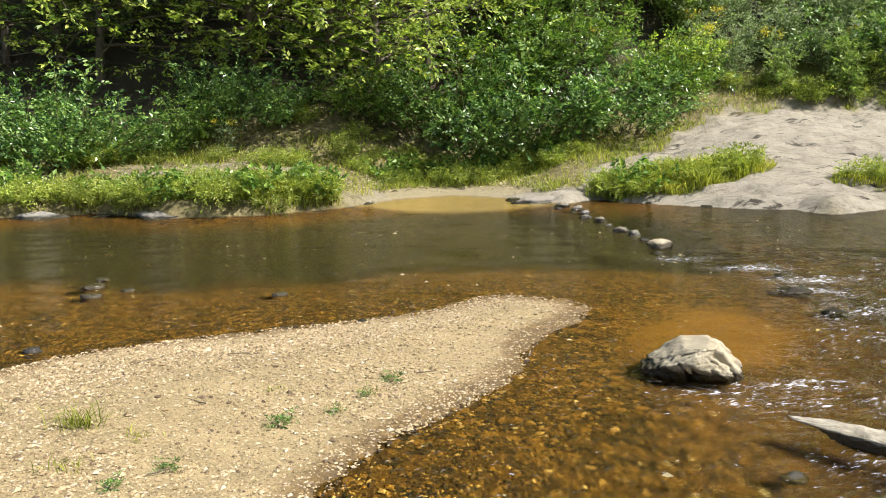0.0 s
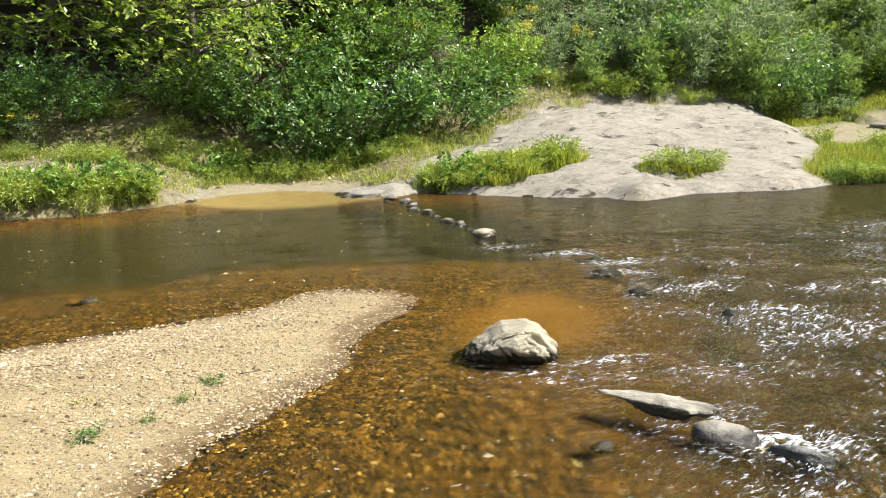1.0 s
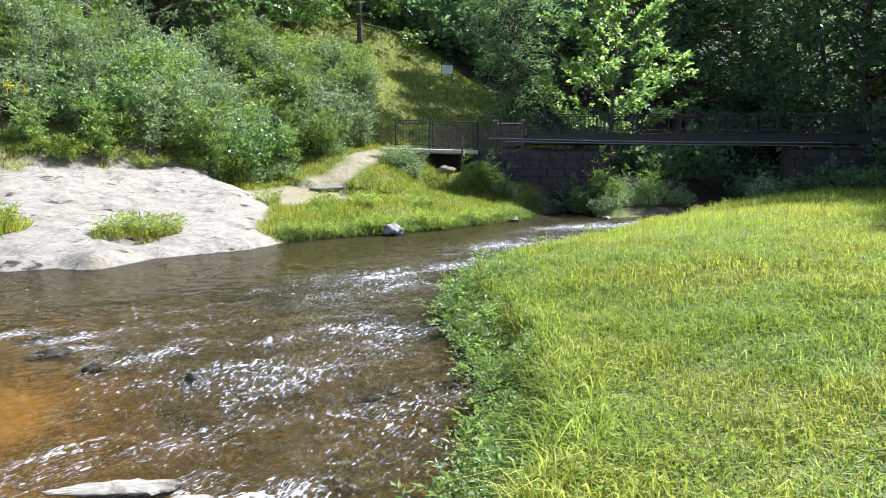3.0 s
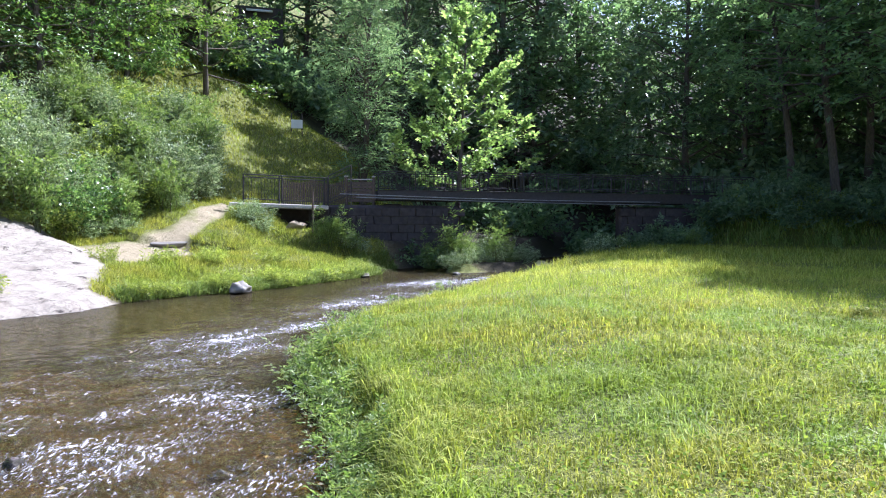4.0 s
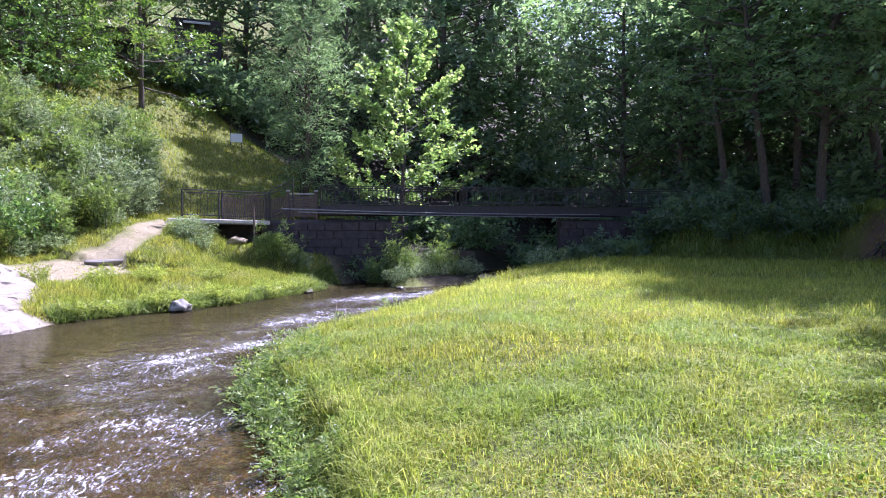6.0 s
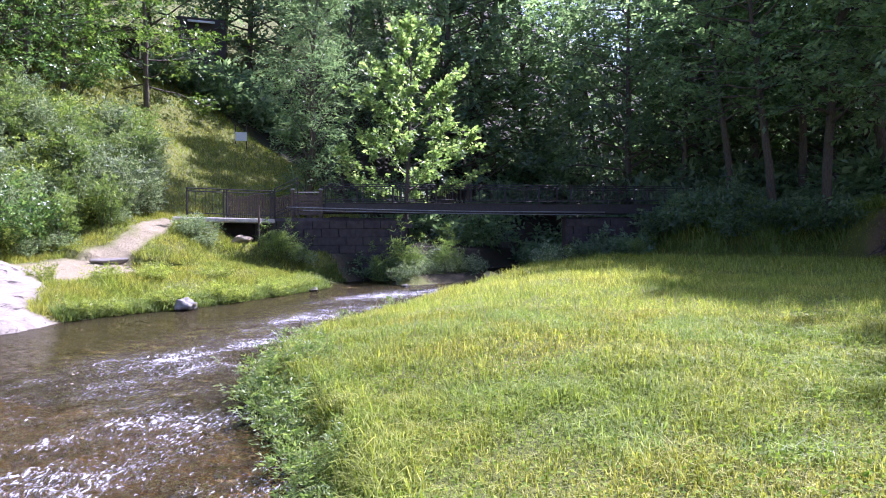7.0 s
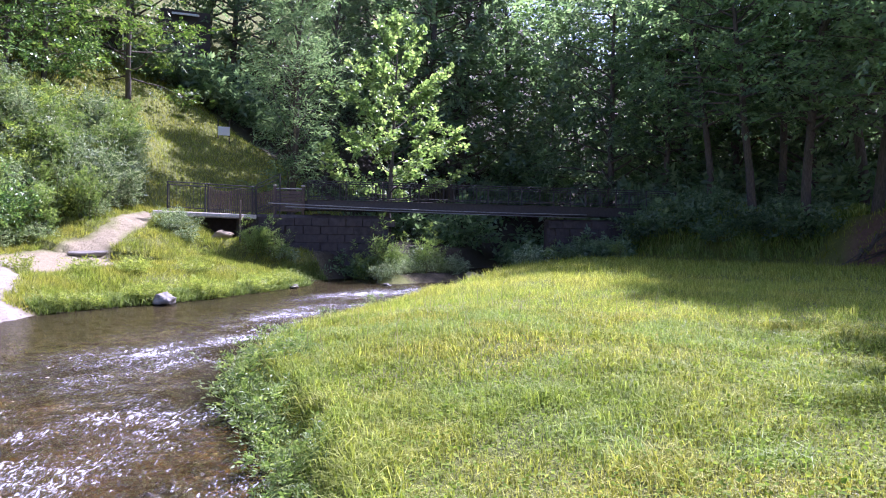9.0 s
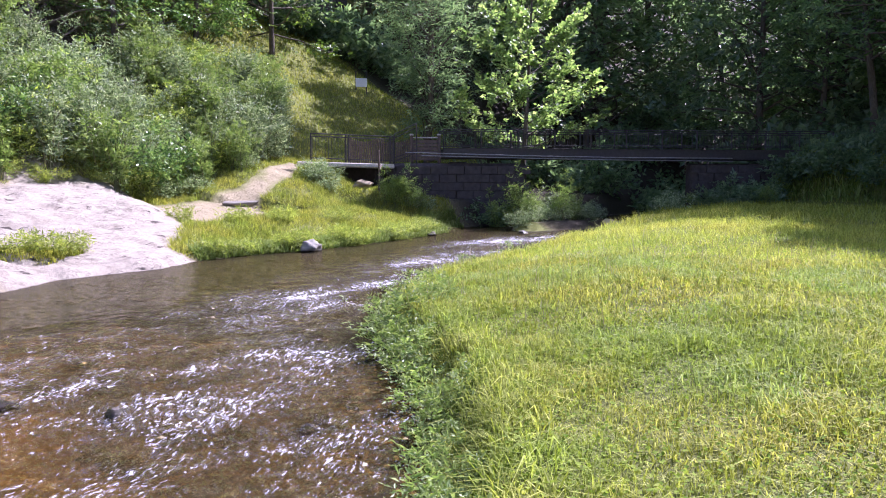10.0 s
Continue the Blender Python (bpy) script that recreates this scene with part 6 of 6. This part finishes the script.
# ---- gravel ----
def pebble_material(name, stops):
    m, n, l, p = material(name)
    r = ramp(n, stops)
    island = n.new("ShaderNodeNewGeometry").outputs["Random Per Island"]
    info = n.new("ShaderNodeObjectInfo").outputs["Random"]
    add = n.new("ShaderNodeMath")
    add.operation = "ADD"
    l.new(island, add.inputs[0])
    l.new(info, add.inputs[1])
    fr = n.new("ShaderNodeMath")
    fr.operation = "FRACT"
    l.new(add.outputs[0], fr.inputs[0])
    l.new(fr.outputs[0], r.inputs["Fac"])
    t = noise_node(n, l, 90, 4, 0.6, place(n, l))
    l.new(mix(n, l, 0.5, r.outputs["Color"], mix(n, l, 1.0, r.outputs["Color"], mix(n, l, t.outputs["Fac"], (0.4, 0.4, 0.4), (1.6, 1.55, 1.5)), "MULTIPLY")), p.inputs["Base Color"])
    p.inputs["Roughness"].default_value = 0.75
    return m


PEBBLE = pebble_material("dry_pebble", [(0.0, (0.09, 0.06, 0.035)), (0.18, (0.22, 0.155, 0.08)), (0.55, (0.37, 0.285, 0.16)), (0.85, (0.45, 0.355, 0.23)), (0.94, (0.5, 0.42, 0.32)), (1.0, (0.13, 0.085, 0.055))])
PEBBLE_WET = pebble_material("river_pebble", [(0.0, (0.01, 0.005, 0.0008)), (0.4, (0.05, 0.026, 0.002)), (0.8, (0.13, 0.07, 0.008)), (0.95, (0.22, 0.13, 0.022)), (1.0, (0.34, 0.26, 0.13))])

ico_bm = bmesh.new()
bmesh.ops.create_icosphere(ico_bm, subdivisions=1, radius=1.0)
ICO_V = np.array([v.co[:] for v in ico_bm.verts])
ICO_F = np.array([[v.index for v in f.verts] for f in ico_bm.faces])
ico_bm.free()


OCT_V = np.array([(1, 0, 0), (0, 1, 0), (-1, 0, 0), (0, -1, 0), (0, 0, 1), (0, 0, -0.6)], float)
OCT_F = np.array([(0, 1, 4), (1, 2, 4), (2, 3, 4), (3, 0, 4), (1, 0, 5), (2, 1, 5), (3, 2, 5), (0, 3, 5)])


def pebbles(name, x, y, size, seed, mat, label, sink=0.3, shape=(ICO_V, ICO_F)):
    unit_v, unit_f = shape
    r = np.random.default_rng(seed)
    n = len(x)
    z = ground_z(x, y)
    s = (size * r.lognormal(0, 0.38, n))[:, None] * np.stack([r.uniform(0.8, 1.4, n), r.uniform(0.7, 1.1, n), r.uniform(0.35, 0.7, n)], -1)
    v = unit_v[None] * s[:, None] * (1 + 0.14 * r.normal(0, 1, (n, len(unit_v), 1)))
    a = r.uniform(0, 2 * np.pi, n)
    c, q = np.cos(a)[:, None], np.sin(a)[:, None]
    v = np.stack([v[..., 0] * c - v[..., 1] * q, v[..., 0] * q + v[..., 1] * c, v[..., 2]], -1)
    v += np.stack([x, y, z + s[:, 2] * (1 - 2 * sink)], -1)[:, None]
    f = unit_f[None] + (np.arange(n) * len(unit_v))[:, None, None]
    return tagged(new(name, mesh_np(name, v.reshape(-1, 3), f.reshape(-1, 3), False, mat)), label, "gravel", kind="stuff")


x, y, r = sown(90000, (-4.2, 1.1, 2.3, 6.9), 91)
ok = (edge_distance(x, y, SHORE) > -0.05) & (r.random(len(x)) < 0.75 + 0.5 * value_noise(x, y, 0.6, 92))
pebbles("gravel", x[ok], y[ok], 0.0068, 92, PEBBLE, "loose tan and grey gravel on the bar", shape=(OCT_V, OCT_F))
x, y, r = sown(16000, (-5, 1.8, -4, 2.4), 89)
ok = (edge_distance(x, y, SHORE) > 0.0) & (x + 0.5 * value_noise(x, y, 0.8, 15) < 1.5)
pebbles("gravel", x[ok], y[ok], 0.011, 90, PEBBLE, "loose tan and grey gravel on the bar", shape=(OCT_V, OCT_F))
x, y, r = sown(5000, (-9, -3.5, 2, 5.5), 93)
ok = edge_distance(x, y, SHORE) > -0.05
pebbles("gravel", x[ok], y[ok], 0.018, 94, PEBBLE, "loose tan and grey gravel on the bar")
x, y, r = sown(120000, (-5, 5.5, 2.0, 8.5), 95)
d = edge_distance(x, y, SHORE)
ok = (d < 0.02) & (ground_z(x, y) > -0.34) & (r.random(len(x)) > 0.93 * sand_drift(x, y))
pebbles("bed_gravel", x[ok], y[ok], 0.0105, 96, PEBBLE_WET, "amber gravel on the stream bed", shape=(OCT_V, OCT_F), sink=0.2)

# darker cobbles under the riffle
x, y, r = sown(5200, (1.6, 14, 2.2, 12.5), 98)
d = edge_distance(x, y, SHORE)
ok = (d < -0.6) & (x > 2.2 + 0.1 * y)
ok &= sand_drift(x, y) < 0.3
pebbles("bed_cobbles", x[ok], y[ok], 0.06, 99, STONE_WET, "dark wet cobbles on the bed of the riffle", sink=0.45, shape=(ICO_V, ICO_F))

# single pebbles and cobbles that lie in the open
cob = []
for s in range(5):
    b = bmesh.new()
    bmesh.ops.create_icosphere(b, subdivisions=1, radius=1.0)
    q = np.random.default_rng(300 + s)
    for vert in b.verts:
        vert.co = Vector((vert.co.x * 1.25, vert.co.y * 0.9, vert.co.z * 0.5)) * (1 + 0.13 * q.normal())
    cob.append(from_bm("pebble", b, PEBBLE, False))
x, y, r = sown(900, (-3.6, 1.0, 2.5, 6.8), 97)
d = edge_distance(x, y, SHORE)
x, y = x[d > 0.0][:290], y[d > 0.0][:290]
for i, (px_, py_, pz_) in enumerate(zip(x, y, ground_z(x, y))):
    s = 0.011 * r.lognormal(0, 0.3)
    ob = part("pebble", cob[i % 5], ground, at=(px_, py_, pz_ + 0.3 * s), turn=(0, 0, r.uniform(0, 6.3)))
    ob.scale = (s, s, s)

# weeds on the gravel
ta = bush("gravel_weed", bush_meshes("gravel_weed", LEAF_DARK, 0.13, 0.14, 12, 160, 0.035, 47, 0.4, 0.35), "small dark green weed growing on the gravel", "weed", group="weeds on the gravel")
set_out(ta, [(-1.14, 3.68, 0.7, 0), (-0.62, 4.33, 0.55, 70), (-2.3, 2.95, 0.5, 200), (-1.7, 2.9, 0.5, 20), (-0.9, 3.85, 0.4, 120), (-0.75, 4.1, 0.4, 10), (-1.55, 3.1, 0.5, 90)], sink=0.02)
tr = np.random.default_rng(148)
for i, (cx_, cy_, n, h) in enumerate(((-2.08, 3.45, 80, 0.15), (-2.45, 3.15, 40, 0.09), (-2.5, 2.85, 50, 0.1), (-1.95, 3.0, 36, 0.08), (-0.75, 4.15, 26, 0.06), (-1.25, 4.05, 24, 0.06), (-2.6, 3.6, 30, 0.07), (-1.75, 3.35, 26, 0.07))):
    tv, tq = blades(cx_ + tr.normal(0, 0.05, n), cy_ + tr.normal(0, 0.04, n), h, 0.003, 48 + i, 0.9)
    tagged(new("grass_tuft", mesh_np("grass_tuft", tv, tq, False, GRASS)), "small yellow-green grass tuft on the gravel bar", "grass", "tufts on the gravel")
# dry twigs on the bar
for k in range(9):
    q = random.Random(400 + k)
    a, px_, py_ = q.uniform(0, 6.3), q.uniform(-2.4, -0.4), q.uniform(3.0, 5.0)
    line = [(px_ + 0.035 * i * math.cos(a) + q.uniform(-0.006, 0.006), py_ + 0.035 * i * math.sin(a) + q.uniform(-0.006, 0.006), ground_at(px_, py_) + 0.012) for i in range(5)]
    tv, tq = tube(line, np.linspace(0.004, 0.0015, 5), 4)
    tagged(new("twig", mesh_np("twig", tv, tq, True, BARK)), "thin dry twig lying on the gravel", "twig", "twigs on the gravel")

# fallen leaves, most of them sunk
x, y, r = sown(620, (-5, 8, 2.4, 12.5), 101)
d = edge_distance(x, y, SHORE)
ok = d < -0.15
z = np.where(r.random(ok.sum()) < 0.3, 0.006, np.maximum(ground_z(x[ok], y[ok]) + 0.03, -0.14))
lv, lq = leaves(np.stack([x[ok], y[ok], z], -1), r.normal(0, 1, (ok.sum(), 3)) * [1, 1, 0.05], 0.048, 0.05, 0.0, 0.6, r)
tagged(new("fallen_leaves", mesh_np("fallen_leaves", lv, lq, False, GRASS_DRY)), "pale fallen leaves floating and lying in the stream", "leaves", kind="stuff")
